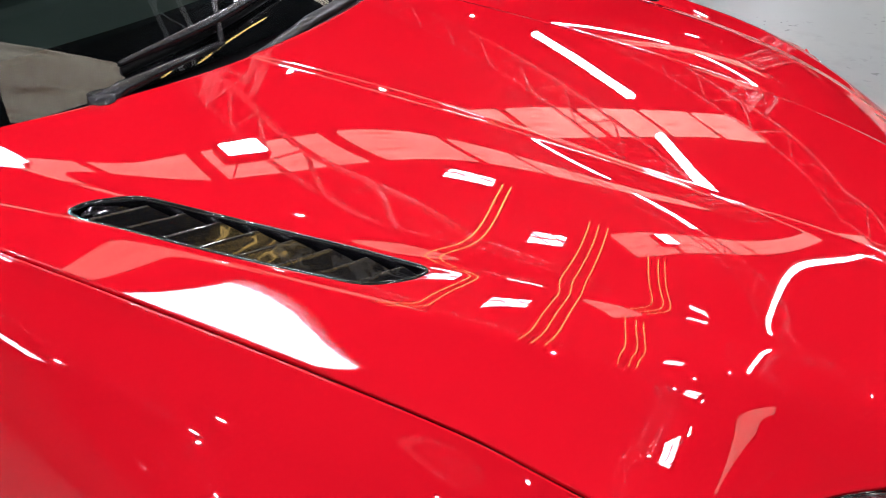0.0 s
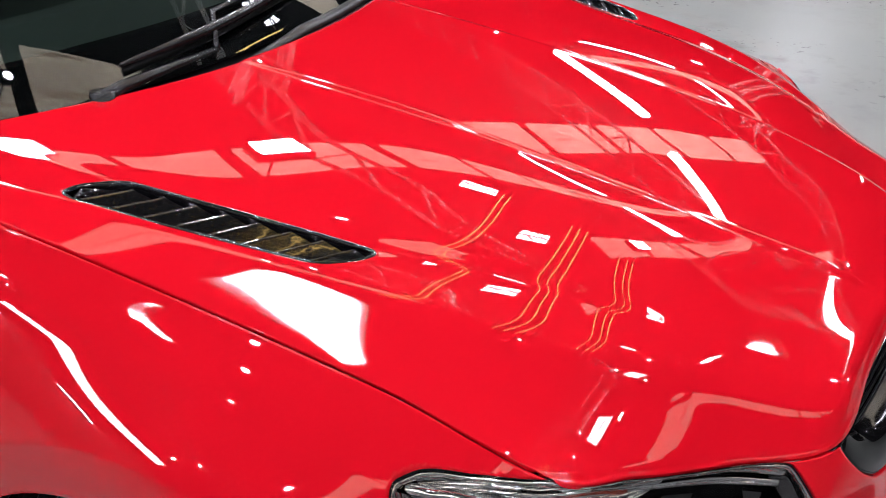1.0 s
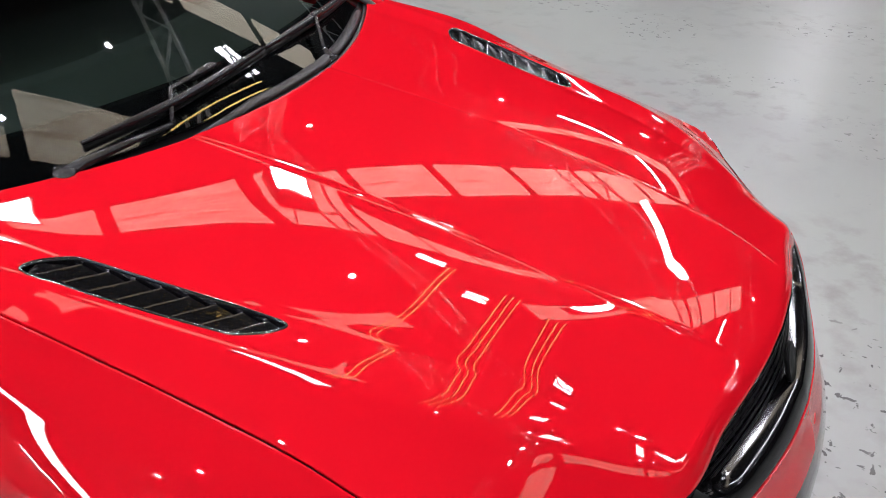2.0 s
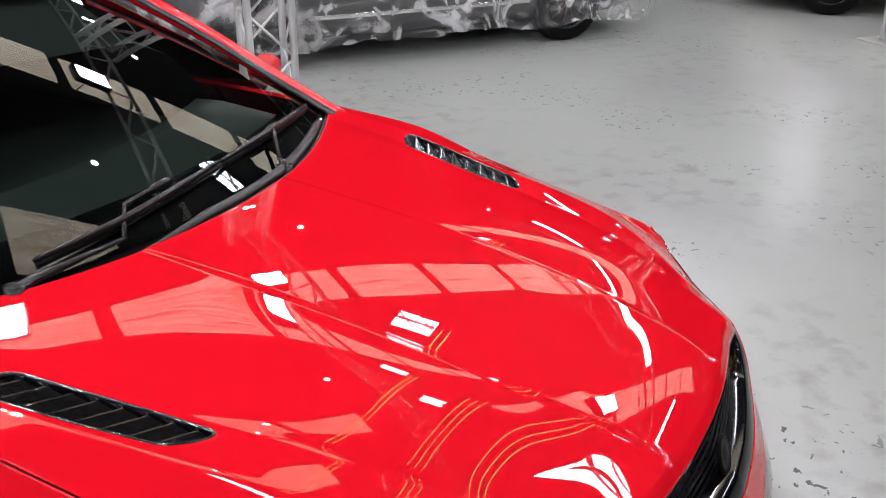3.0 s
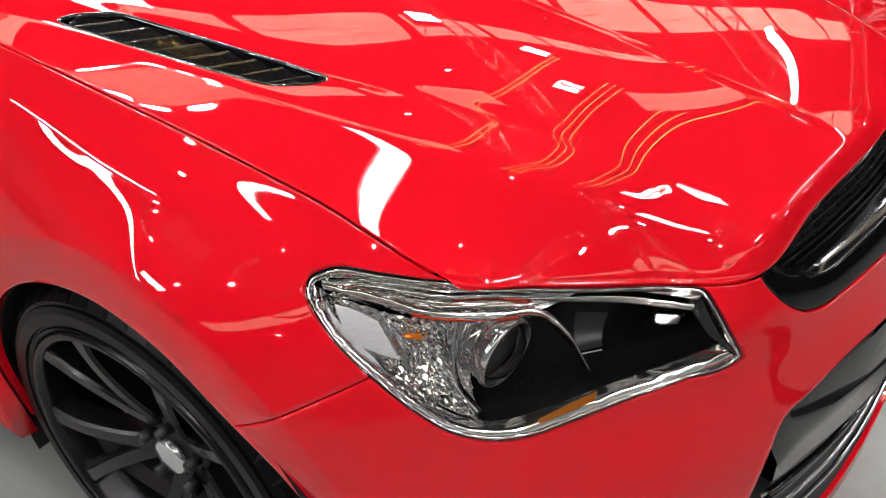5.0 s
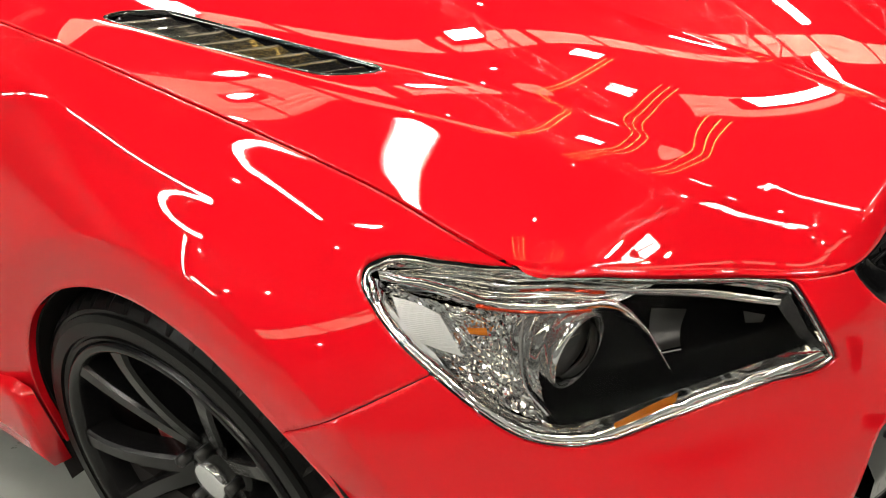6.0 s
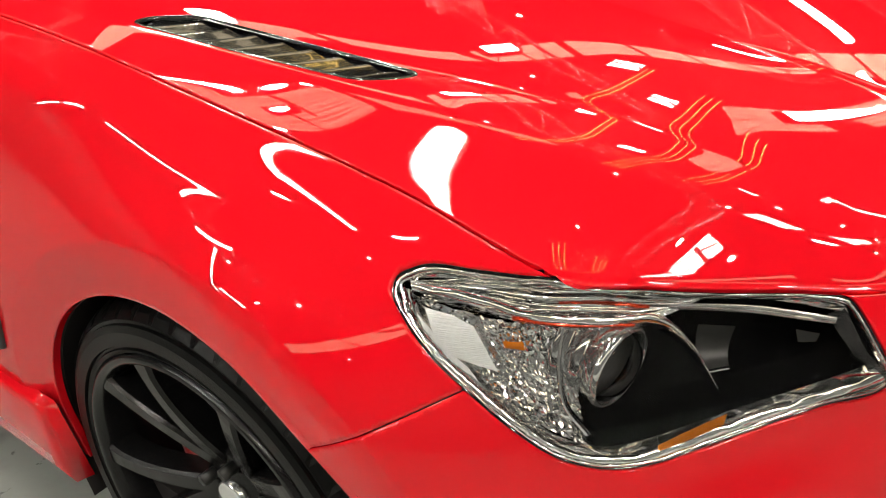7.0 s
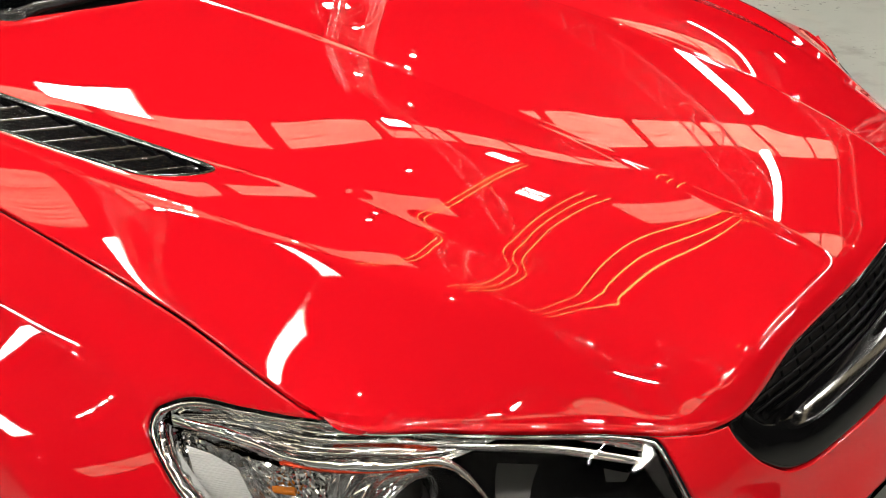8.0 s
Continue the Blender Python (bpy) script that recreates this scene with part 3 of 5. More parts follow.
# dark ground behind the panel gaps
behind = Sheet(side_skin, np.linspace(0, 1, 120), np.linspace(0, 1, 60))
for g in (g_arch, lambda p: g_lamp(p) - 0.004):
    behind.cut(g)
inner = (behind.where(g_arch) > 0) & (behind.where(g_lamp) > 0.004) & (behind.where(g_grille) > 0.004) & (behind.where(g_intake) > 0.004)
part("inner_frame", behind.mesh("inner_frame", inner, GAP, offset=-0.018), GAP, car)
under = Sheet(hood_skin, np.linspace(-0.93, 0.93, 61), np.linspace(0, 0.96, 41))
part("engine_cover", under.mesh("engine_cover", np.ones(len(under.faces), bool), GAP, offset=-0.05), GAP, car)

# ---------------------------------------------------------------- places on the skin
def skin_point(coords, goal, depth=0.0):
    """The points of the side skin whose coords() come out as goal, set in by depth."""
    S, W = [a.ravel() for a in np.meshgrid(np.linspace(0.35, 1, 160), np.linspace(0, 1, 90), indexing="ij")]
    A = np.stack(coords(side_skin(S, W)), 1)
    goal = np.atleast_2d(np.asarray(goal, float))
    k = np.array([np.argmin(((A - q) ** 2).sum(1)) for q in goal])
    s, w, e = S[k], W[k], 1e-4
    for _ in range(8):
        c0 = np.stack(coords(side_skin(s, w)), 1)
        cs = (np.stack(coords(side_skin(s + e, w)), 1) - c0) / e
        cw = (np.stack(coords(side_skin(s, w + e)), 1) - c0) / e
        d = goal - c0
        det = cs[:, 0] * cw[:, 1] - cw[:, 0] * cs[:, 1]
        det = np.where(np.abs(det) < 1e-6, 1e-6, det)
        s = np.clip(s + np.clip((d[:, 0] * cw[:, 1] - cw[:, 0] * d[:, 1]) / det, -0.03, 0.03), 0, 1)
        w = np.clip(w + np.clip((cs[:, 0] * d[:, 1] - d[:, 0] * cs[:, 1]) / det, -0.05, 0.05), 0, 1)
    p = side_skin(s, w)
    e = 1e-3
    n = np.cross(side_skin(np.clip(s + e, 0, 1), w) - side_skin(np.clip(s - e, 0, 1), w), side_skin(s, np.clip(w + e, 0, 1)) - side_skin(s, np.clip(w - e, 0, 1)))
    n /= np.linalg.norm(n, axis=1)[:, None] + 1e-12
    n *= np.where((n @ np.array([0.6, -0.8, 0.1])) < 0, -1, 1)[:, None]
    return p - n * np.asarray(depth)[..., None] if np.ndim(depth) else p - n * depth


def nose_coords(p):
    return p[:, 1], p[:, 2]


def inset(outline, by):
    """A closed outline moved inwards."""
    p = np.asarray(outline, float)
    d = np.roll(p, -1, 0) - np.roll(p, 1, 0)
    n = np.stack([-d[:, 1], d[:, 0]], 1) / (np.linalg.norm(d, axis=1)[:, None] + 1e-9)
    area = 0.5 * np.sum(p[:, 0] * np.roll(p[:, 1], -1) - np.roll(p[:, 0], -1) * p[:, 1])
    return p + n * by * (1 if area > 0 else -1)


def loops(bm, rings, close=True):
    vs = [[bm.verts.new(tuple(q)) for q in r] for r in rings]
    n = len(vs[0])
    for a, b in zip(vs, vs[1:]):
        for i in range(n if close else n - 1):
            bm.faces.new((a[i], a[(i + 1) % n], b[(i + 1) % n], b[i]))
    bmesh.ops.recalc_face_normals(bm, faces=bm.faces)
    return vs


def ribbon(coords, line_a, line_b, depth_a, depth_b, n=40, bulge=0.0, m=5):
    """A strip between two lines on the skin, each at its depth."""
    a, b = curve_at(line_a, np.linspace(0, 1, n)), curve_at(line_b, np.linspace(0, 1, n))
    bm = bmesh.new()
    rows = []
    for j in range(m):
        t = j / (m - 1)
        rows.append(skin_point(coords, a + (b - a) * t, depth_a + (depth_b - depth_a) * t - bulge * 4 * t * (1 - t)))
    loops(bm, rows, close=False)
    return bm


def side_copy(build):
    """Builds a part for the right side and mirrored for the left."""
    build(False)
    build(True)


# ---------------------------------------------------------------- more materials
FACET = mat("faceted_reflector", (0.97, 0.98, 0.98), 0.10, 1.0)
WHITE_LENS = mat("white_reflector", (0.75, 0.77, 0.78), 0.25, 0.0, 0.6)
_tc = node(WHITE_LENS, "ShaderNodeTexCoord")
_w = node(WHITE_LENS, "ShaderNodeTexWave", Scale=160.0)
_w.bands_direction = "Z"
_b = node(WHITE_LENS, "ShaderNodeBump", Strength=0.5, Distance=0.001)
link(WHITE_LENS, _tc, "Object", _w, "Vector")
link(WHITE_LENS, _w, "Fac", _b, "Height")
link(WHITE_LENS, _b, "Normal", principled(WHITE_LENS), "Normal")
# colour of the amber bulb and of the painted amber reflection
AMBER_BULB_GLINT = mat("amber_bulb_and_glint", (0.85, 0.25, 0.02), 0.12, 0.5, 0.8)
RED_TRIM = mat("red_lamp_trim", (0.9, 0.08, 0.03), 0.1, 0.7, 0.8)
BARREL = mat("projector_silver", (0.50, 0.51, 0.52), 0.10, 0.88, 0.9)
LAMP_TRIM = mat("bright_lamp_trim", (0.97, 0.98, 0.98), 0.10, 1.0)
bump(LAMP_TRIM, 45, 1.0, 0.005, 1.0, stretch=(0.5, 0.5, 1.5))
SATIN_CHROME = mat("satin_chrome", (0.72, 0.73, 0.74), 0.12, 0.85)
VENT_BLACK = mat("vent_black", (0.004, 0.004, 0.0045), 0.12, 0, 0.75, 0.03, spec=0.4)
bump(VENT_BLACK, 45, 0.05, 0.002, 1.0, coat=True)
HOUSING = mat("housing_black", (0.002, 0.002, 0.0022), 0.6, spec=0.0)
LINING = mat("cabin_lining", (0.03, 0.032, 0.032), 0.8)
GRILLE_GLOSS = mat("grille_gloss", (0.003, 0.003, 0.0035), 0.09, spec=0.3)
GRILLE_BLACK = mat("grille_black", (0.003, 0.003, 0.0032), 0.35, spec=0.08)
ARM = mat("wiper_black", (0.012, 0.012, 0.013), 0.24, 0.2)
bump(ARM, 600, 0.2, 0.0006)
DASH = mat("dash_vinyl", (0.048, 0.056, 0.053), 0.6)
bump(DASH, 500, 0.4, 0.001)


def clear_glass(name, tint, ior=1.5):
    m = bpy.data.materials.new(name)
    m.use_nodes = True
    nt = m.node_tree
    nt.nodes.remove(nt.nodes["Principled BSDF"])
    tr, gl, fr, mx = [nt.nodes.new(k) for k in ("ShaderNodeBsdfTransparent", "ShaderNodeBsdfGlossy", "ShaderNodeFresnel", "ShaderNodeMixShader")]
    tr.inputs[0].default_value = (*tint, 1)
    gl.inputs["Roughness"].default_value = 0.004
    fr.inputs[0].default_value = ior
    nt.links.new(fr.outputs[0], mx.inputs[0])
    nt.links.new(tr.outputs[0], mx.inputs[1])
    nt.links.new(gl.outputs[0], mx.inputs[2])
    nt.links.new(mx.outputs[0], nt.nodes["Material Output"].inputs[0])
    return m


GLASS = clear_glass("windscreen_glass", (0.62, 0.74, 0.69), 1.55)
LENS = clear_glass("lamp_cover", (0.985, 0.985, 0.99), 1.34)


# ---------------------------------------------------------------- bonnet vents
def lift(p, sgn, dz):
    p = np.asarray(p)
    return np.stack([p[:, 0], sgn * p[:, 1], hood_height(p[:, 0], p[:, 1]) + dz], 1)


def vent(sgn):
    bm = bmesh.new()
    loops(bm, [lift(inset(VENT_LINE, by), sgn, dz) for by, dz in ((-0.0025, -0.003), (-0.0018, 0.0008), (0.0, 0.0016), (0.0018, 0.0012), (0.0032, -0.003), (0.004, -0.022))])
    v = part("bonnet_vent", bm, BLACK_GLOSS, car, "gloss black louvred bonnet vent")
    bm = bmesh.new()
    bm.faces.new([bm.verts.new(tuple(q)) for q in lift(inset(VENT_LINE, 0.007), sgn, -0.02)])
    part("vent_bed", bm, BLACK_PLASTIC, v)
    near_x, near_y = [-0.19, -0.163, -0.10, -0.03, 0.10, 0.168, 0.178], [0.678, 0.645, 0.629, 0.614, 0.588, 0.579, 0.582]
    far_x, far_y = [-0.19, -0.17, -0.13, -0.07, 0.02, 0.104, 0.136, 0.165, 0.178], [0.698, 0.700, 0.690, 0.680, 0.659, 0.642, 0.630, 0.605, 0.584]
    for k in range(9):
        x0 = -0.222 + 0.0425 * k
        q, dz = np.array([(0.0, -0.017), (0.0012, -0.006), (0.003, -0.0032), (0.0055, -0.0022), (0.0085, -0.0028), (0.0125, -0.0042), (0.026, -0.0084), (0.047, -0.0155)]).T
        t = np.linspace(0, 1, 9)[:, None]
        x = np.clip(x0 + q[None] + 0.030 * (1 - t), -0.190, 0.176)
        near, far = np.interp(x, near_x, near_y), np.interp(x, far_x, far_y)
        y = near + (far - near) * t
        z = hood_height(x.ravel(), y.ravel()).reshape(x.shape) + dz[None]
        bm = bmesh.new()
        loops(bm, np.stack([x, sgn * y, z], 2), close=False)
        part("louvre", bm, VENT_BLACK, v)


vent(-1)
vent(1)

# ---------------------------------------------------------------- cowl, windscreen and wipers
def screen_skin(s, w):
    s, w = np.asarray(s, float), np.asarray(w, float)
    y = s * (0.742 - 0.10 * w)
    x = -0.315 - 0.30 * y**2 - w * 0.86
    z = 0.985 + 0.40 * w - 0.05 * w**2 - 0.05 * y**2 * w
    return np.stack([x, y, z], 1)


scr = Sheet(screen_skin, np.linspace(-1, 1, 41), np.linspace(0, 1, 25))
part("windscreen", scr.mesh("windscreen", np.ones(len(scr.faces), bool), GLASS, flip=True), GLASS, car, "dark tinted windscreen with a black border")
frit = Sheet(screen_skin, np.linspace(-1, 1, 61), np.linspace(0, 1, 61))
border = (frit.where(lambda p: 0.70 - np.abs(p[:, 1])) < 0) | (frit.where(lambda p: -0.425 - 0.30 * p[:, 1] ** 2 - p[:, 0]) < 0)
part("screen_border", frit.mesh("screen_border", border, BLACK_GLOSS, offset=0.006, flip=True), BLACK_GLOSS, car)


def hood_rear(y):
    x = -0.252 - 0.42 * y * y
    return x, float(hood_height(np.array([x]), np.array([abs(y)]))[0])


bm = bmesh.new()
rows = []
for y in np.linspace(-0.79, 0.79, 60):
    x, z = hood_rear(y)
    g = -0.315 - 0.30 * y * y
    rows.append([(x + 0.012, y, z - 0.02), (x - 0.004, y, z - 0.016), (x - 0.02, y, z - 0.03), (min(g, x - 0.03) - 0.0, y, z - 0.034), (min(g, x - 0.03) - 0.03, y, 0.975)])
loops(bm, rows, close=False)
part("cowl_panel", bm, BLACK_PLASTIC, car, "textured black plastic cowl panel")
bm = bmesh.new()
pts, rad = [], []
for y in np.linspace(-0.23, 0.735, 40):
    x, z = hood_rear(y)
    t = np.clip((y + 0.23) / 0.2, 0, 1)
    pts.append((x - 0.020 - 0.012 * t, y, z - 0.022 + 0.018 * t - 0.01 * np.clip((y - 0.5) / 0.2, 0, 1)))
    rad.append(0.008 + 0.006 * t)
sweep(bm, pts, rad, 12, flat=0.7)
part("cowl_trim", bm, GREY_PLASTIC, car, "grey plastic trim strip along the cowl")
bm = bmesh.new()
pts = [(hood_rear(y)[0] - 0.009, y, hood_rear(y)[1] - 0.012) for y in np.linspace(-0.80, 0.75, 70)]
sweep(bm, pts, 0.006, 8)
part("cowl_seal", bm, BLACK_PLASTIC, car)


def wiper(pivot, elbow, kink, joint, blade, name="wiper"):
    """pivot cap, tapered arm to the elbow, cranked to the joint, and the blade with its spine and rubber."""
    w = part(name, rod(bmesh.new(), Vector(pivot) - Vector((0, 0, 0.03)), Vector(pivot) + Vector((0, 0, 0.012)), 0.019, 20), ARM, car, "black windscreen wiper with a cranked arm")
    arm = [Vector(pivot), Vector(pivot).lerp(Vector(elbow), 0.15) + Vector((0, 0, 0.006)), Vector(pivot).lerp(Vector(elbow), 0.6) + Vector((0, 0, 0.004)), Vector(elbow)]
    part("arm", sweep(bmesh.new(), [tuple(p) for p in arm], [0.016, 0.0125, 0.008, 0.0062], 10, flat=0.8), ARM, w)
    part("crank", sweep(bmesh.new(), [elbow, tuple(Vector(elbow).lerp(Vector(kink), 0.5)), kink, tuple(Vector(kink).lerp(Vector(joint), 0.5)), joint], [0.006, 0.005, 0.0055, 0.006, 0.007], 8), ARM, w)
    line_pts = curve_at(np.array(blade), np.linspace(0, 1, 26))
    n = len(line_pts)
    part("blade_spine", sweep(bmesh.new(), [tuple(p + np.array([0, 0, 0.008])) for p in line_pts], [0.004 + 0.005 * min(1, 4 * min(i, n - 1 - i) / n) for i in range(n)], 8, flat=1.1), ARM, w)
    part("blade_rubber", sweep(bmesh.new(), [tuple(p + np.array([0.002, 0, -0.003])) for p in line_pts], 0.0045, 6, flat=1.6), RUBBER, w)
    bm = bmesh.new()
    c = Vector(joint)
    d = (Vector(tuple(line_pts[14])) - Vector(tuple(line_pts[10]))).normalized()
    sweep(bm, [tuple(c - d * 0.05 - Vector((0, 0, 0.006))), tuple(c - d * 0.02), tuple(c + d * 0.02), tuple(c + d * 0.05 - Vector((0, 0, 0.006)))], [0.004, 0.010, 0.010, 0.004], 8)
    part("blade_clip", bm, ARM, w)


wiper((-0.352, -0.468, 0.992), (-0.331, -0.221, 1.003), (-0.385, -0.158, 1.043), (-0.392, -0.045, 1.047),
      [(-0.379, -0.396, 1.010), (-0.362, -0.194, 1.018), (-0.372, -0.009, 1.027), (-0.390, 0.15, 1.034)])
wiper((-0.318, 0.30, 0.985), (-0.345, 0.315, 1.006), (-0.40, 0.375, 1.035), (-0.432, 0.41, 1.046),
      [(-0.395, 0.165, 1.030), (-0.418, 0.339, 1.034), (-0.45, 0.50, 1.034), (-0.492, 0.645, 1.030)])

# the dash and the dark cabin under the glass
bm = bmesh.new()
rows = []
for y in np.linspace(-0.70, 0.70, 31):
    b = -0.37 - 0.30 * y * y
    rows.append([(b + 0.03, y, 0.965), (b - 0.1, y, 0.972), (b - 0.32, y, 1.0 - 0.02 * y * y), (b - 0.42, y, 0.985), (b - 0.46, y, 0.93), (b - 0.46, y, 0.6)])
loops(bm, rows, close=False)
dash = part("dashboard", bm, DASH, car)
for k in range(34):
    y = -0.35 + k * 0.021
    part("defroster_slot", boxed(-0.47 - 0.30 * y * y, y - 0.007, 0.9785, -0.455 - 0.30 * y * y, y + 0.007, 0.9855), GAP, dash)

# ---------------------------------------------------------------- screen pillars, mirror and the shell behind
for sgn in (-1, 1):
    foot, top = np.array([-0.43, 0.757, 0.972]), np.array([-1.25, 0.668, 1.335])
    run = curve_at(np.array([foot, (-0.62, 0.748, 1.052), (-0.86, 0.725, 1.165), top]), np.linspace(0, 1, 24)) * np.array([1, sgn, 1])
    pil = part("screen_pillar", sweep(bmesh.new(), [tuple(p) for p in run], [0.020 + 0.008 * i / 23 for i in range(24)], 12, flat=1.0), RED, car)
    part("pillar_trim", sweep(bmesh.new(), [tuple(p + np.array([0.004, -sgn * 0.022, 0.005])) for p in run], [0.013] * 24, 8, flat=0.6), BLACK_PLASTIC, pil)
bm = bmesh.new()
bmesh.ops.create_uvsphere(bm, u_segments=28, v_segments=16, radius=1)
for v in bm.verts:
    x, y, z = v.co
    v.co = Vector((-0.88 + 0.045 * (x if x > 0 else 0.35 * x), 0.965 + 0.078 * y, 1.028 + 0.046 * z))
mir = part("door_mirror", bm, RED, car, "red door mirror housing")
part("mirror_stalk", sweep(bmesh.new(), [(-0.85, 0.87, 0.985), (-0.86, 0.93, 1.0), (-0.87, 0.98, 1.03)], [0.03, 0.026, 0.024], 10), BLACK_PLASTIC, mir)
# plain doors, roof and tail that close the car
W_SIDE = [0.0, 0.28, 0.55, 0.86, 1.0]


def rear_side(s, w):
    x = -0.992 - 2.96 * s
    end = np.clip((-x - 3.2) / 0.76, 0, 1)
    y = np.interp(w, W_SIDE, [0.90, 0.93, 0.925, 0.893, 0.85]) - 0.17 * end**2.5
    z = hermite(np.array(W_SIDE), np.array([0.27, 0.46, 0.66, 0.93, 1.0]), w) + 0.05 * np.clip(-x - 1.2, 0, 2.2) / 2.2 * w**2
    return np.stack([x, -y, z], 1)


def g_rear_arch(p):
    return np.hypot(p[:, 0] + 2.905, p[:, 2] - 0.345) - 0.375


rear = Sheet(rear_side, np.linspace(0, 1, 150), np.linspace(0, 1, 50))
rear.cut(g_rear_arch)
for left in (False, True):
    b = rear.mesh("body_side", rear.where(g_rear_arch) > 0, RED, lip=0.015)
    part("body_side", flipped(b) if left else b, RED, car)
ROOF_RUN = [(-1.20, 1.335), (-1.35, 1.385), (-1.7, 1.432), (-2.1, 1.438), (-2.5, 1.41), (-2.75, 1.365)]
bm = bmesh.new()
loops(bm, [[(x, y, z - d) for y, d in ((-0.66, 0.075), (-0.62, 0.03), (-0.5, 0.012), (-0.25, 0.003), (0, 0), (0.25, 0.003), (0.5, 0.012), (0.62, 0.03), (0.66, 0.075))] for x, z in ROOF_RUN], close=False)
part("roof", bm, RED, car)
for sgn in (-1, 1):
    bm = bmesh.new()
    foot = [(-0.80, 0.995), (-1.2, 0.998), (-1.7, 1.005), (-2.2, 1.015), (-2.7, 1.03), (-3.2, 1.045)]
    head = [(-1.20, 1.262), (-1.35, 1.312), (-1.7, 1.359), (-2.1, 1.364), (-2.5, 1.335), (-2.75, 1.29)]
    loops(bm, [[(x, sgn * 0.85, z) for x, z in foot], [(0.5 * (a + c), sgn * 0.775, 0.5 * (b + d) + 0.012) for (a, b), (c, d) in zip(foot, head)], [(x, sgn * 0.66, z) for x, z in head]], close=False)
    part("side_window", bm, BLACK_GLOSS, car)
bm = bmesh.new()
loops(bm, [[(-2.75, -0.62, 1.335), (-2.75, 0, 1.363), (-2.75, 0.62, 1.335)], [(-3.05, -0.69, 1.20), (-3.08, 0, 1.225), (-3.05, 0.69, 1.20)], [(-3.33, -0.76, 1.055), (-3.38, 0, 1.075), (-3.33, 0.76, 1.055)]], close=False)
part("rear_window", bm, BLACK_GLOSS, car)
bm = bmesh.new()
loops(bm, [[(x, y * k, z - 0.02 * abs(y / 0.85) ** 3) for y in np.linspace(-0.85, 0.85, 9)] for x, z, k in ((-2.9, 1.04, 1.0), (-3.34, 1.062, 0.99), (-3.6, 1.068, 0.955), (-3.88, 1.072, 0.85), (-3.952, 1.05, 0.80), (-3.965, 0.9, 0.85), (-3.985, 0.66, 0.89), (-4.0, 0.46, 0.895), (-3.96, 0.25, 0.86))], close=False)
part("tail", bm, RED, car)
bm = bmesh.new()
rows = []
for x, roof_z in ((-0.985, 1.215), (-1.22, 1.325), (-1.6, 1.40), (-2.1, 1.41), (-2.6, 1.35), (-3.0, 1.20)):
    half = [(0.89, 0.3), (0.885, 0.75), (0.84, 0.93), (0.805, 0.975), (0.66, (0.98 + roof_z) / 2 + 0.02), (0.52, roof_z - 0.03), (0.0, roof_z)]
    rows.append([(x, -y, z) for y, z in half] + [(x, y, z) for y, z in half[-2::-1]])
loops(bm, rows, close=False)
part("cabin_lining", bm, LINING, car)
bm = bmesh.new()
box(bm, -3.9, -0.85, 0.2, 0.35, 0.85, 0.26)
part("underbody", bm, GAP, car, smooth=False)
bm = bmesh.new()
box(bm, -2.6, -0.72, 0.3, -0.95, 0.72, 0.9)
part("cabin", bm, DASH, car, smooth=False)


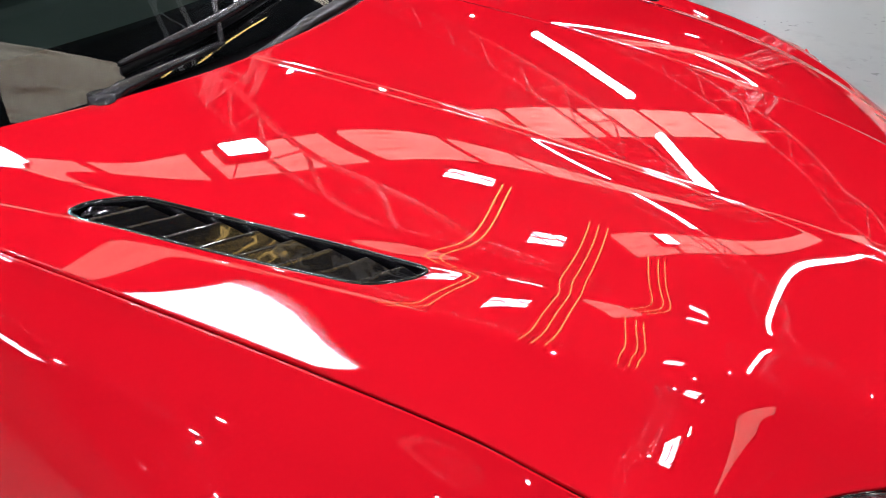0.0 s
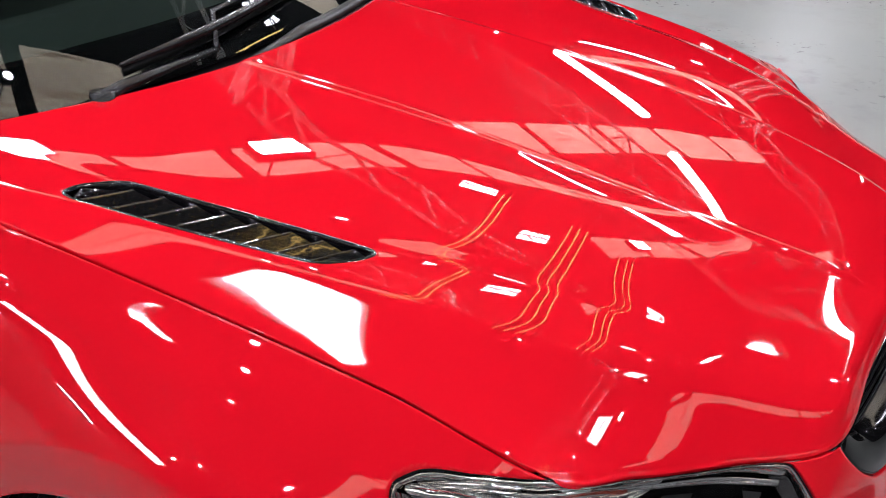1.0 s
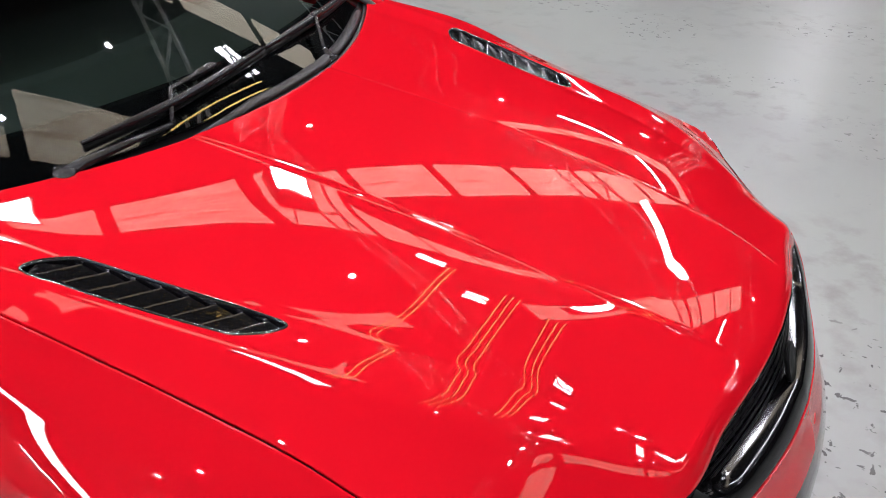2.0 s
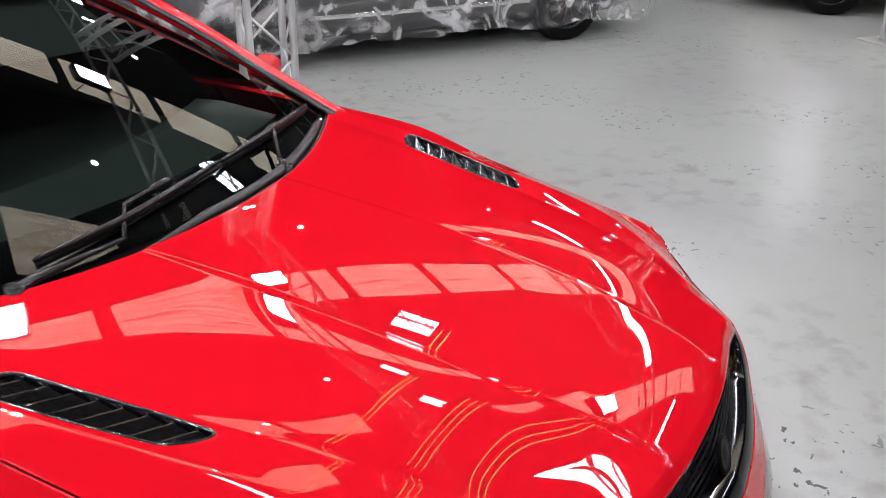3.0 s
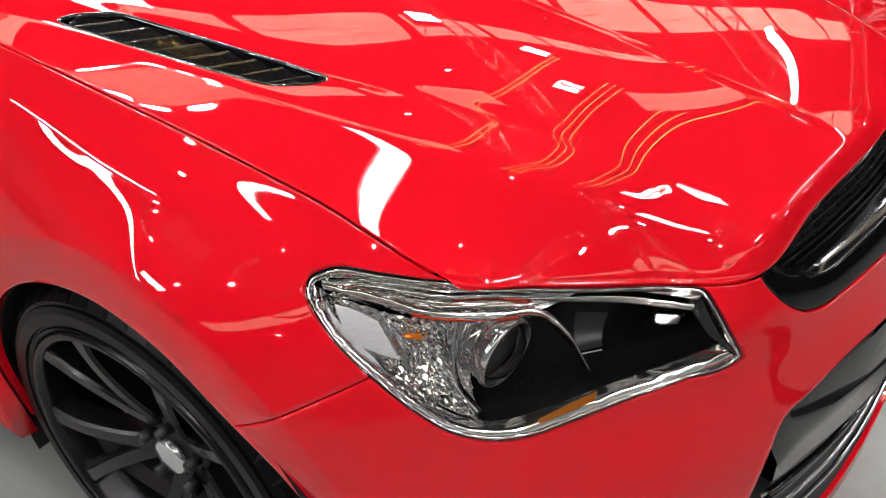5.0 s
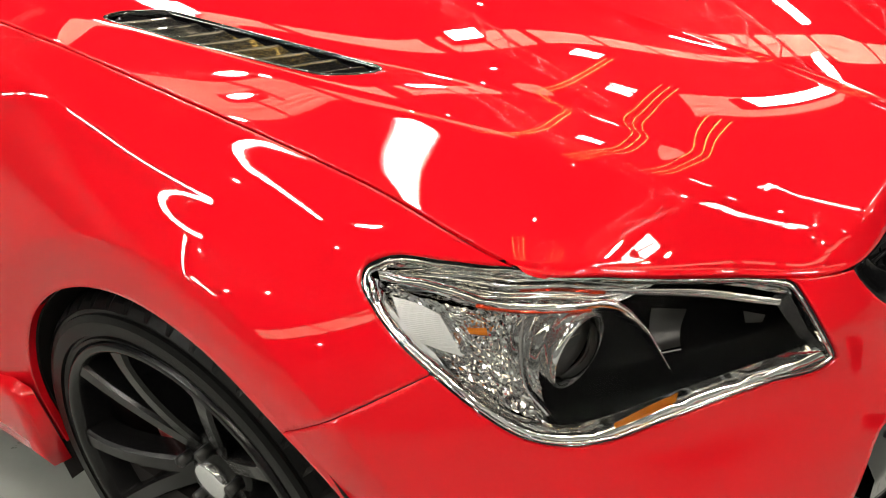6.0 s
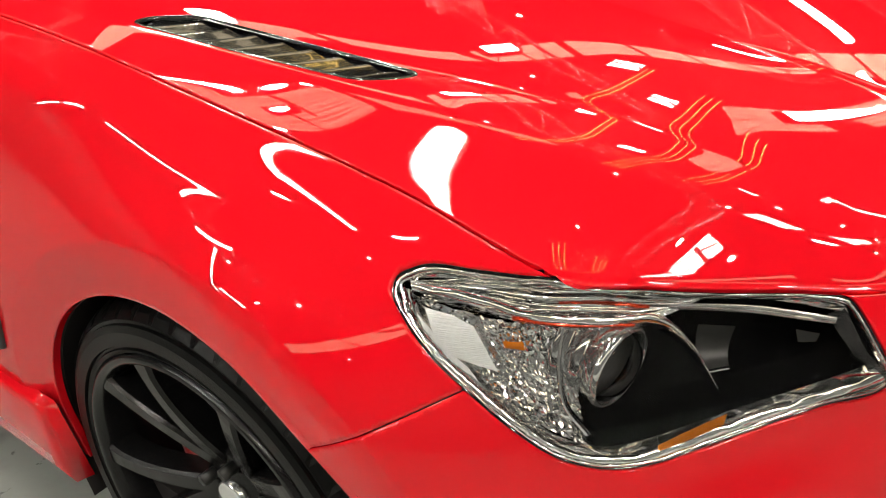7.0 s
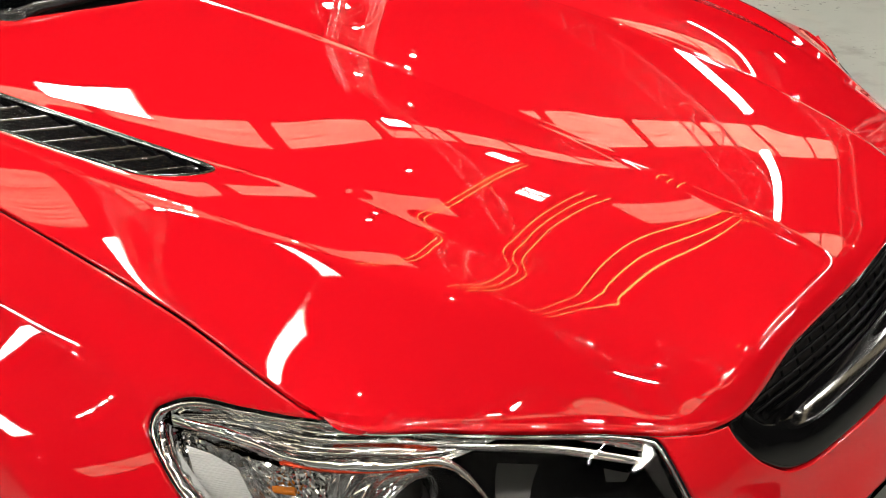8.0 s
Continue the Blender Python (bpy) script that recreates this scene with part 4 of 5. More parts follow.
# ---------------------------------------------------------------- headlights
def headlight(left):
    fix = flipped if left else (lambda b: b)
    bm = bmesh.new()
    rings = []
    for by, dep in ((-0.002, 0.004), (0.0015, 0.003), (0.0025, 0.006), (0.002, 0.03), (0.002, 0.075)):
        rings.append(skin_point(lamp_coords, inset(LAMP_LINE, by), dep))
    loops(bm, rings)
    h = part("headlight", fix(bm), BLACK_GLOSS, car, "clear headlight with chrome trims and a black inside")
    bm = bmesh.new()
    loops(bm, [skin_point(lamp_coords, inset(LAMP_LINE, by), dep) for by, dep in ((0.0025, 0.0035), (0.004, 0.003), (0.0055, 0.006), (0.0062, 0.012), (0.0066, 0.024))])
    part("bezel", fix(bm), LAMP_TRIM, h, "bright chrome bezel")
    # folded bright sheet above the lamps
    bm = bmesh.new()
    up, lo = curve_at([(-0.203, 0.813), (-0.15, 0.819), (-0.09, 0.819), (-0.04, 0.812), (0.03, 0.796), (0.11, 0.781)], np.linspace(0, 1, 40)), curve_at([(-0.204, 0.798), (-0.14, 0.792), (-0.075, 0.776), (0.0, 0.766), (0.06, 0.768), (0.112, 0.779)], np.linspace(0, 1, 40))
    loops(bm, [skin_point(lamp_coords, up + (lo - up) * t, 0.02 + 0.012 * t + 0.0034 * math.sin(19 * t)) for t in np.linspace(0, 1, 17)], close=False)
    part("upper_reflector", fix(bm), LAMP_TRIM, h, "folded bright reflector sheet")
    # floor of the housing
    floor_faces = skin.where(g_lamp) < 0.002
    part("housing", fix(skin.mesh("housing", floor_faces, HOUSING, offset=-0.072)), HOUSING, h)
    part("cover", fix(skin.mesh("cover", skin.where(g_lamp) < 0.0, LENS, offset=0.0005)), LENS, h, "clear plastic cover")
    # chrome along the lower and outer edge
    part("lower_trim", fix(ribbon(lamp_coords, [(-0.216, 0.806), (-0.209, 0.783), (-0.187, 0.757), (-0.147, 0.724), (-0.099, 0.686), (-0.053, 0.655), (-0.007, 0.640), (0.038, 0.638), (0.10, 0.647), (0.163, 0.657), (0.228, 0.666), (0.304, 0.671)],
                                  [(-0.206, 0.804), (-0.199, 0.787), (-0.177, 0.763), (-0.137, 0.732), (-0.090, 0.695), (-0.045, 0.665), (0.0, 0.653), (0.042, 0.655), (0.10, 0.664), (0.16, 0.673), (0.222, 0.681), (0.292, 0.689)], 0.006, 0.019, 70, 0.005, 8)), LAMP_TRIM, h, "polished chrome lower trim")
    part("inner_trim", fix(ribbon(lamp_coords, [(0.306, 0.676), (0.290, 0.711), (0.262, 0.754)], [(0.293, 0.688), (0.279, 0.713), (0.254, 0.750)], 0.010, 0.04, 20)), SATIN_CHROME, h)
    # orange ribbon: an amber reflection in the chrome, put into the colour
    part("amber_reflection", fix(ribbon(lamp_coords, [(0.05, 0.648), (0.085, 0.655), (0.118, 0.664)], [(0.05, 0.651), (0.085, 0.662), (0.124, 0.672)], 0.003, 0.009, 16)), AMBER_BULB_GLINT, h, "amber reflection in the lower trim, set in as a coloured strip")
    # long bright strip under the bonnet's edge
    part("upper_trim", fix(ribbon(lamp_coords, [(-0.20, 0.822), (-0.12, 0.827), (-0.05, 0.822), (0.07, 0.797), (0.18, 0.776), (0.262, 0.757)], [(-0.198, 0.815), (-0.12, 0.819), (-0.05, 0.812), (0.07, 0.787), (0.18, 0.768), (0.258, 0.750)], 0.010, 0.016, 50, 0.003)), LAMP_TRIM, h)
    part("upper_trim", fix(ribbon(lamp_coords, [(-0.08, 0.808), (0.07, 0.782), (0.18, 0.763), (0.256, 0.746)], [(-0.08, 0.803), (0.07, 0.777), (0.18, 0.757), (0.254, 0.741)], 0.022, 0.026, 40, 0.002)), SATIN_CHROME, h)
    part("edge_light", fix(ribbon(lamp_coords, [(-0.05, 0.800), (0.0, 0.792), (0.05, 0.783)], [(-0.05, 0.797), (0.0, 0.789), (0.05, 0.780)], 0.021, 0.023, 14)), RED_TRIM, h)
    # swept brow
    part("brow", fix(ribbon(lamp_coords, [(-0.206, 0.812), (-0.14, 0.808), (-0.075, 0.793), (0.0, 0.779), (0.06, 0.773), (0.092, 0.744), (0.116, 0.701)], [(-0.204, 0.800), (-0.14, 0.794), (-0.075, 0.778), (0.0, 0.765), (0.05, 0.764), (0.087, 0.741), (0.113, 0.701)], 0.014, 0.026, 60, 0.007, 8)), LAMP_TRIM, h, "swept chrome brow")
    part("brow", fix(ribbon(lamp_coords, [(-0.10, 0.790), (-0.03, 0.777), (0.03, 0.770)], [(-0.10, 0.786), (-0.03, 0.773), (0.03, 0.767)], 0.014, 0.016, 20, 0.002)), RED_TRIM, h)
    # side marker, faceted bowl and its ring
    part("side_reflector", fix(ribbon(lamp_coords, [(-0.194, 0.791), (-0.165, 0.787), (-0.142, 0.779)], [(-0.180, 0.754), (-0.148, 0.744), (-0.116, 0.735)], 0.020, 0.026, 14, 0.001)), WHITE_LENS, h, "ribbed white side reflector")
    part("reflector_frame", fix(ribbon(lamp_coords, [(-0.142, 0.781), (-0.112, 0.733), (-0.185, 0.752)], [(-0.136, 0.781), (-0.106, 0.729), (-0.187, 0.747)], 0.018, 0.03, 20)), SATIN_CHROME, h)
    b = ribbon(lamp_coords, [(-0.222, 0.803), (-0.13, 0.788), (-0.07, 0.777), (-0.035, 0.770)], [(-0.203, 0.774), (-0.140, 0.726), (-0.088, 0.688), (-0.022, 0.652)], 0.026, 0.026, 72, -0.016, 40)
    rng = random.Random(5)
    for v in b.verts:
        v.co += Vector((rng.uniform(-1, 1), rng.uniform(-1, 1), rng.uniform(-1, 1))) * 0.0014
    part("bowl", fix(b), FACET, h, "faceted bright reflector bowl", smooth=False)
    part("indicator_bulb", fix(ribbon(lamp_coords, [(-0.112, 0.764), (-0.088, 0.762)], [(-0.107, 0.755), (-0.085, 0.752)], 0.032, 0.036, 8, 0.006)), AMBER_BULB_GLINT, h, "amber bulb")
    part("bowl_rim", fix(ribbon(lamp_coords, [(-0.045, 0.773), (-0.052, 0.735), (-0.048, 0.70), (-0.025, 0.664)], [(-0.036, 0.773), (-0.044, 0.735), (-0.040, 0.70), (-0.014, 0.664)], 0.026, 0.032, 30, 0.004)), CHROME, h)
    # projector
    c, c2 = skin_point(lamp_coords, [(0.018, 0.731)], 0.030)[0], skin_point(lamp_coords, [(0.0, 0.733)], 0.075)[0]
    ax = Vector((0.98, -0.12, -0.10)).normalized()
    m = Matrix.Translation(Vector(tuple(c))) @ ax.to_track_quat("Z", "Y").to_matrix().to_4x4()

    def turned(profile, material, nm, label="", n=40):
        b = lathe(bmesh.new(), [(r * 1.22, q) for r, q in profile], n, axis="Z")
        bmesh.ops.transform(b, matrix=m, verts=b.verts)
        return part(nm, fix(b), material, h, label)
    turned([(0.043, -0.060), (0.0435, -0.052), (0.0375, -0.047), (0.0360, -0.042), (0.0385, -0.036), (0.0395, -0.032), (0.0355, -0.027), (0.0350, -0.022), (0.0375, -0.017), (0.0365, -0.008)], BARREL, "projector_shroud", "stepped bright barrel round the projector")
    turned([(0.0335 + 0.0030 * (1 - math.cos(a)), 0.0055 * math.sin(a) - 0.004) for a in np.linspace(-0.6, 2 * math.pi - 0.6, 18)], BARREL, "projector_ring", "chrome projector ring")
    turned([(0.0325, -0.012), (0.030, -0.002), (0.024, 0.007), (0.014, 0.012), (0.004, 0.014), (0.0002, 0.014)], LENS, "projector_lens", "clear projector lens")
    turned([(0.032, -0.014), (0.02, -0.03), (0.008, -0.036), (0.0002, -0.036)], DARK_METAL, "projector_bowl")
    # small inner lamp
    part("inner_lamp", fix(ribbon(lamp_coords, [(0.118, 0.758), (0.160, 0.752)], [(0.118, 0.714), (0.150, 0.716)], 0.055, 0.06, 12, -0.012, 8)), DARK_METAL, h)
    part("inner_lamp_edge", fix(ribbon(lamp_coords, [(0.118, 0.713), (0.146, 0.714)], [(0.118, 0.711), (0.147, 0.712)], 0.052, 0.052, 8)), SATIN_CHROME, h)
    part("running_light", fix(ribbon(lamp_coords, [(0.222, 0.743), (0.25, 0.735)], [(0.226, 0.731), (0.248, 0.727)], 0.05, 0.055, 8)), DARK_METAL, h)


side_copy(headlight)


# ---------------------------------------------------------------- upper grille
GRILLE_SEEN = evened(trimmed([(-0.447, 0.755), (-0.440, 0.785), (-0.40, 0.790), (-0.25, 0.793), (0.0, 0.797), (0.25, 0.793), (0.40, 0.790), (0.440, 0.785), (0.447, 0.755), (0.428, 0.716), (0.387, 0.684), (0.345, 0.671), (0.0, 0.667), (-0.345, 0.671), (-0.387, 0.684), (-0.428, 0.716)], 0.25), 200)


def nose(points, depth):
    p = np.atleast_2d(np.asarray(points, float)).copy()
    right = p[:, 0] <= 0
    p[:, 0] = -np.abs(p[:, 0])
    q = skin_point(nose_coords, p, 0.0)
    q[:, 0] -= depth
    q[:, 1] = np.where(right, q[:, 1], -q[:, 1])
    return q


def grille_inner(by_side, by_low, by_top):
    """The frame's inner outline, wider at the foot than at the top."""
    out = GRILLE_SEEN.copy()
    lo, hi = 0.667, 0.797
    t = (out[:, 1] - lo) / (hi - lo)
    out[:, 1] = lo + by_low + t * (hi - lo - by_low - by_top)
    out[:, 0] *= 1 - by_side / 0.44
    return out


bm = bmesh.new()
loops(bm, [nose(inset(GRILLE_SEEN, -0.004), 0.006), nose(GRILLE_SEEN, 0.002), nose(grille_inner(0.003, 0.003, 0.001), 0.0015), nose(grille_inner(0.028, 0.034, 0.007), 0.007), nose(grille_inner(0.031, 0.037, 0.008), 0.010), nose(grille_inner(0.034, 0.040, 0.010), 0.03), nose(grille_inner(0.034, 0.040, 0.010), 0.06)])
grille = part("upper_grille", bm, GRILLE_GLOSS, car, "gloss black upper grille with slats")
bm = bmesh.new()
ring = grille_inner(0.03, 0.036, 0.008)
bm.faces.new([bm.verts.new(tuple(q)) for q in nose(ring, 0.062)])
part("grille_bed", bm, GAP, grille)
for k in range(8):
    z = 0.711 + k * 0.0102
    half = np.interp(z, [0.69, 0.757, 0.785], [0.355, 0.412, 0.405])
    ys = np.linspace(-half, half, 36)
    pts = nose(np.stack([ys, np.full(36, z)], 1), 0.042)
    part("grille_slat", sweep(bmesh.new(), [tuple(p) for p in pts], 0.0026, 6, flat=0.8), GRILLE_BLACK, grille)
for k in range(22):
    y = -0.36 + k * 0.72 / 21
    pts = nose([(y, 0.708), (y + 0.01, 0.745), (y, 0.785)], 0.052)
    part("grille_rib", sweep(bmesh.new(), [tuple(p) for p in pts], 0.002, 6), GRILLE_BLACK, grille)
b = lathe(bmesh.new(), [(0.046, 0.0), (0.047, 0.006), (0.043, 0.010), (0.036, 0.008), (0.02, 0.011), (0.0005, 0.012)], 40, axis="Z")
bmesh.ops.scale(b, vec=(0.7, 0.8, 0.8), verts=b.verts)
bmesh.ops.transform(b, matrix=Matrix.Translation(Vector(tuple(nose([(0.0, 0.735)], 0.022)[0]))) @ Vector((0.95, 0, 0.32)).to_track_quat("Z", "Y").to_matrix().to_4x4(), verts=b.verts)
part("grille_badge", b, GRILLE_BLACK, grille, "plain oval black badge")

# ---------------------------------------------------------------- lower intake
bm = bmesh.new()
top = [(-0.482, 0.52), (-0.462, 0.555), (-0.40, 0.571), (-0.2, 0.569), (0.0, 0.567), (0.2, 0.569), (0.40, 0.571), (0.462, 0.555), (0.482, 0.52)]
low = [(-0.478, 0.455), (-0.42, 0.466), (-0.30, 0.468), (0.0, 0.470), (0.30, 0.468), (0.42, 0.466), (0.478, 0.455)]
a, b2 = curve_at(top, np.linspace(0, 1, 60)), curve_at(low, np.linspace(0, 1, 60))
loops(bm, [nose(a, 0.004), nose(a + (b2 - a) * 0.4, -0.004), nose(b2, 0.0), nose(b2 + np.array([0, 0.002]), 0.05)], close=False)
intake = part("lower_intake", bm, BLACK_GLOSS, car, "black lower intake with bright trim lines")
bm = bmesh.new()
bm.faces.new([bm.verts.new(tuple(q)) for q in nose(inset(INTAKE_LINE, -0.004), 0.11)])
part("intake_bed", bm, GAP, intake)
bm = bmesh.new()
loops(bm, [nose(inset(INTAKE_LINE, -0.004), 0.006), nose(inset(INTAKE_LINE, 0.006), 0.012), nose(inset(INTAKE_LINE, 0.01), 0.11)])
part("intake_frame", bm, BLACK_PLASTIC, intake)
for z, dep, r, mt in ((0.44, 0.03, 0.005, SATIN_CHROME), (0.415, 0.025, 0.006, BLACK_GLOSS), (0.39, 0.02, 0.006, BLACK_GLOSS), (0.375, 0.03, 0.004, SATIN_CHROME), (0.35, 0.03, 0.006, BLACK_GLOSS), (0.325, 0.02, 0.004, SATIN_CHROME), (0.30, 0.012, 0.004, CHROME)):
    ys = np.linspace(-0.44, 0.44, 40)
    part("intake_bar", sweep(bmesh.new(), [tuple(p) for p in nose(np.stack([ys, np.full(40, z)], 1), dep)], r, 6), mt, intake)

# ---------------------------------------------------------------- wing vent behind the wheel, liner
vent_side = part("side_vent", boxed(-0.62, -0.934, 0.485, -0.405, -0.915, 0.640, bevel=0.006), BLACK_PLASTIC, car, "black vent panel in the wing")
for v in vent_side.data.vertices:
    v.co.x += (v.co.z - 0.485) * 0.28
for k in range(5):
    z = 0.51 + k * 0.026
    part("vent_fin", boxed(-0.60 + (z - 0.485) * 0.28, -0.938, z - 0.004, -0.425 + (z - 0.485) * 0.28, -0.926, z + 0.004, bevel=0.002), BLACK_GLOSS, vent_side)
for sgn in (-1, 1):
    bm = bmesh.new()
    loops(bm, [[(x, sgn * y, z) for y, z in ((0.915, 0.413), (0.929, 0.409), (0.9355, 0.403), (0.937, 0.39), (0.932, 0.27), (0.922, 0.245), (0.89, 0.238))] for x in list(np.linspace(-1.0, -0.36, 9)) + [-0.322]], close=False)
    bm.verts.ensure_lookup_table()
    bm.faces.new(bm.verts[-7:])
    if sgn > 0:
        bmesh.ops.reverse_faces(bm, faces=bm.faces)
    part("side_skirt", bm, RED, car)
bm = bmesh.new()
rows = []
for i in range(41):
    t = math.pi * (-0.12 + 1.24 * i / 40)
    x, z = ARCH[0] + (ARCH[2] + 0.012) * math.cos(t), ARCH[1] + (ARCH[2] + 0.012) * math.sin(t)
    rows.append([(x, -0.905, z), (x, -0.84, z), (x, -0.55, z)])
loops(bm, rows, close=False)
bm.faces.new([bm.verts.new((ARCH[0] + 0.40 * math.cos(t), -0.56, ARCH[1] + 0.40 * math.sin(t))) for t in np.linspace(-0.5, math.pi + 0.5, 30)])
part("wheel_liner", bm, GAP, car)


# ---------------------------------------------------------------- wheels
def wheel(m, inside=1.0):
    w = new("wheel")
    w.parent = car
    w.matrix_basis = m @ Matrix.Scale(1.015, 4)
    n = 288
    bm = lathe(bmesh.new(), [(0.262, 0.006), (0.266, -0.004), (0.272, -0.007), (0.2735, -0.003), (0.277, -0.003), (0.2785, -0.008), (0.298, -0.008), (0.307, -0.004), (0.308, 0.001), (0.313, 0.002),
                             (0.3145, -0.001), (0.323, 0.009), (0.330, 0.022), (0.3345, 0.036), (0.3355, 0.042), (0.329, 0.044), (0.329, 0.052), (0.337, 0.054), (0.338, 0.085), (0.331, 0.087), (0.331, 0.095), (0.338, 0.097), (0.3385, 0.2), (0.332, 0.235), (0.262, 0.235)], n)
    for v in bm.verts:
        r = math.hypot(v.co.x, v.co.z)
        k = round(math.atan2(v.co.z, v.co.x) / (2 * math.pi) * n) % n
        if r > 0.3225 and k % 6 == 0:
            f = (r - 0.003) / r
            v.co.x *= f
            v.co.z *= f
    tyre = part("tyre", bm, RUBBER, w, "black low-profile tyre", smooth=False)
    rim = part("rim", lathe(bmesh.new(), [(0.264, 0.0), (0.262, -0.008), (0.256, -0.011), (0.249, -0.006), (0.246, 0.006), (0.243, 0.03), (0.236, 0.06), (0.232, 0.2)], 96), RIM, w, "satin black alloy rim")
    for k in range(5):
        mid = radians(127 + 72 * k)
        for off in (-1, 1):
            a0, a1 = mid + off * radians(7), mid + off * radians(16)
            bm = bmesh.new()
            rows = []
            for t in np.linspace(0, 1, 9):
                r, a = 0.05 + 0.198 * t, a0 + (a1 - a0) * t
                d, s = Vector((math.cos(a), 0, math.sin(a))), Vector((-math.sin(a), 0, math.cos(a)))
                hw = 0.0125 + 0.004 * (1 - t) + 0.006 * max(0, t - 0.85) / 0.15
                y = 0.054 * (1 - t) ** 1.5 - 0.002
                rows.append([tuple(d * r + s * (hw * q) + Vector((0, y + dy, 0))) for q, dy in ((-1.0, 0.045), (-1.0, 0.006), (-0.75, 0.0), (0.75, 0.0), (1.0, 0.006), (1.0, 0.045))])
            loops(bm, rows, close=True)
            part("spoke", bm, RIM, rim, smooth=False)
    part("hub", lathe(bmesh.new(), [(0.078, 0.10), (0.076, 0.060), (0.07, 0.052), (0.04, 0.050), (0.034, 0.044), (0.0005, 0.044)], 48), RIM, w)
    part("centre_cap", lathe(bmesh.new(), [(0.033, 0.046), (0.033, 0.036), (0.028, 0.033), (0.018, 0.034), (0.0005, 0.032)], 36), SATIN_CHROME, w, "bright plain centre cap")
    for k in range(5):
        a = radians(127 + 36 + 72 * k)
        bm = bmesh.new()
        bmesh.ops.create_cone(bm, cap_ends=True, segments=6, radius1=0.0105, radius2=0.0095, depth=0.03, matrix=pose(0.056 * math.cos(a), 0.042, 0.056 * math.sin(a), 90))
        part("wheel_nut", bm, DARK_METAL, w)
    part("brake_disc", lathe(bmesh.new(), [(0.185, 0.125), (0.185, 0.115), (0.10, 0.115), (0.095, 0.10), (0.0005, 0.10)], 64), DARK_METAL, w)
    bm = bmesh.new()
    rows = []
    for i in range(13):
        a = radians(140 + 70 * i / 12)
        rows.append([(r * math.cos(a), y, r * math.sin(a)) for r, y in ((0.125, 0.10), (0.125, 0.085), (0.17, 0.080), (0.198, 0.09), (0.205, 0.15))])
    loops(bm, rows, close=False)
    part("brake_caliper", bm, CALIPER, w, "red brake caliper")
    return w


wheel(pose(0.016, -0.892, 0.3437))
wheel(pose(0.016, 0.892, 0.3437, 0, 0, 180))
wheel(pose(-2.905, -0.895, 0.3437))
wheel(pose(-2.905, 0.895, 0.3437, 0, 0, 180))

# ---------------------------------------------------------------- the hall's lamps and roof
def batten(a, b, z, length, turn, width=0.09):
    """A tube lamp under the roof: a thing with its body and its glowing tube."""
    p = hall_point(a, b, z)
    t = thing("tube_lamp", "white fluorescent tube lamp hung under the dark roof", "lamp", "tube lamps of the hall", pose(p.x, p.y, p.z, 0, 0, 55 + turn))
    part("lamp_body", boxed(-length / 2, -0.05, 0.03, length / 2, 0.05, 0.09, bevel=0.01), WHITE_METAL, t, smooth=False)
    part("tube", rod(bmesh.new(), (-length / 2 + 0.02, 0, 0), (length / 2 - 0.02, 0, 0), width / 2, 12), TUBE, t)
    for q in (-length / 2 + 0.1, length / 2 - 0.1):
        part("hanger", rod(bmesh.new(), (q, 0, 0.09), (q, 0, ROOF_Z - z), 0.006, 6), DARK_METAL, t)
    return t


def flood(a, b, z, size=0.36):
    p = hall_point(a, b, z)
    t = thing("flood_lamp", "square white high-bay or added fill lamp hung under the dark roof", "lamp", "high-bay lamps of the hall", pose(p.x, p.y, p.z, 0, 0, 55))
    part("lamp_body", boxed(-size * 0.6, -size * 0.6, 0.02, size * 0.6, size * 0.6, 0.2, bevel=0.03), DARK_METAL, t)
    part("lamp_face", boxed(-size / 2, -size / 2, 0.0, size / 2, size / 2, 0.019), LAMP, t, smooth=False)
    part("hanger", rod(bmesh.new(), (0, 0, 0.2), (0, 0, ROOF_Z - z), 0.01, 6), DARK_METAL, t)
    return t


def light_panel(a, b, z, la, lb, turn=0.0):
    p = hall_point(a, b, z)
    t = thing("light_panel", "large white diffuser light panel above the car", "lamp", "", pose(p.x, p.y, p.z, 0, 0, 55 + turn))
    part("diffuser", boxed(-la / 2, -lb / 2, 0, la / 2, lb / 2, 0.02), PANEL, t, smooth=False)
    part("panel_frame", boxed(-la / 2 - 0.04, -lb / 2 - 0.04, 0.022, la / 2 + 0.04, lb / 2 + 0.04, 0.08, bevel=0.01), WHITE_METAL, t, smooth=False)
    part("hanger", rod(bmesh.new(), (0, 0, 0.08), (0, 0, ROOF_Z - z), 0.01, 6), DARK_METAL, t)
    return t


WHITE_METAL = mat("white_lamp_metal", (0.7, 0.7, 0.7), 0.4)
batten(7.4, 4.0, 5.5, 2.3, 75, 0.15)
batten(7.5, 0.4, 5.5, 3.4, 40)
batten(8.45, 7.9, 5.5, 3.0, 84, 0.17)
batten(-2.0, 0.75, 5.5, 1.5, 86, 0.07)
batten(-3.0, -0.1, 5.5, 1.5, 80, 0.07)
batten(-5.8, -0.2, 5.5, 1.2, -40)
batten(-4.4, 2.9, 5.5, 2.6, -61)
for k in range(4):
    batten(-7.2 - 2.45 * k, -0.5 - 0.4 * k, 5.5, 2.3, 9)
    batten(-7.4 - 2.4 * k, 0.8 + 0.7 * k, 5.5, 1.6, -16)
light_panel(-0.42, 0.4, 5.3, 0.26, 1.2)
light_panel(-0.6, 6.0, 5.3, 0.8, 1.1)
light_panel(-9.5, -1.9, 5.3, 1.3, 1.1)
flood(2.2, 5.9, 5.5)
flood(5.5, 2.2, 5.5)
flood(2.8, 10.5, 5.5)
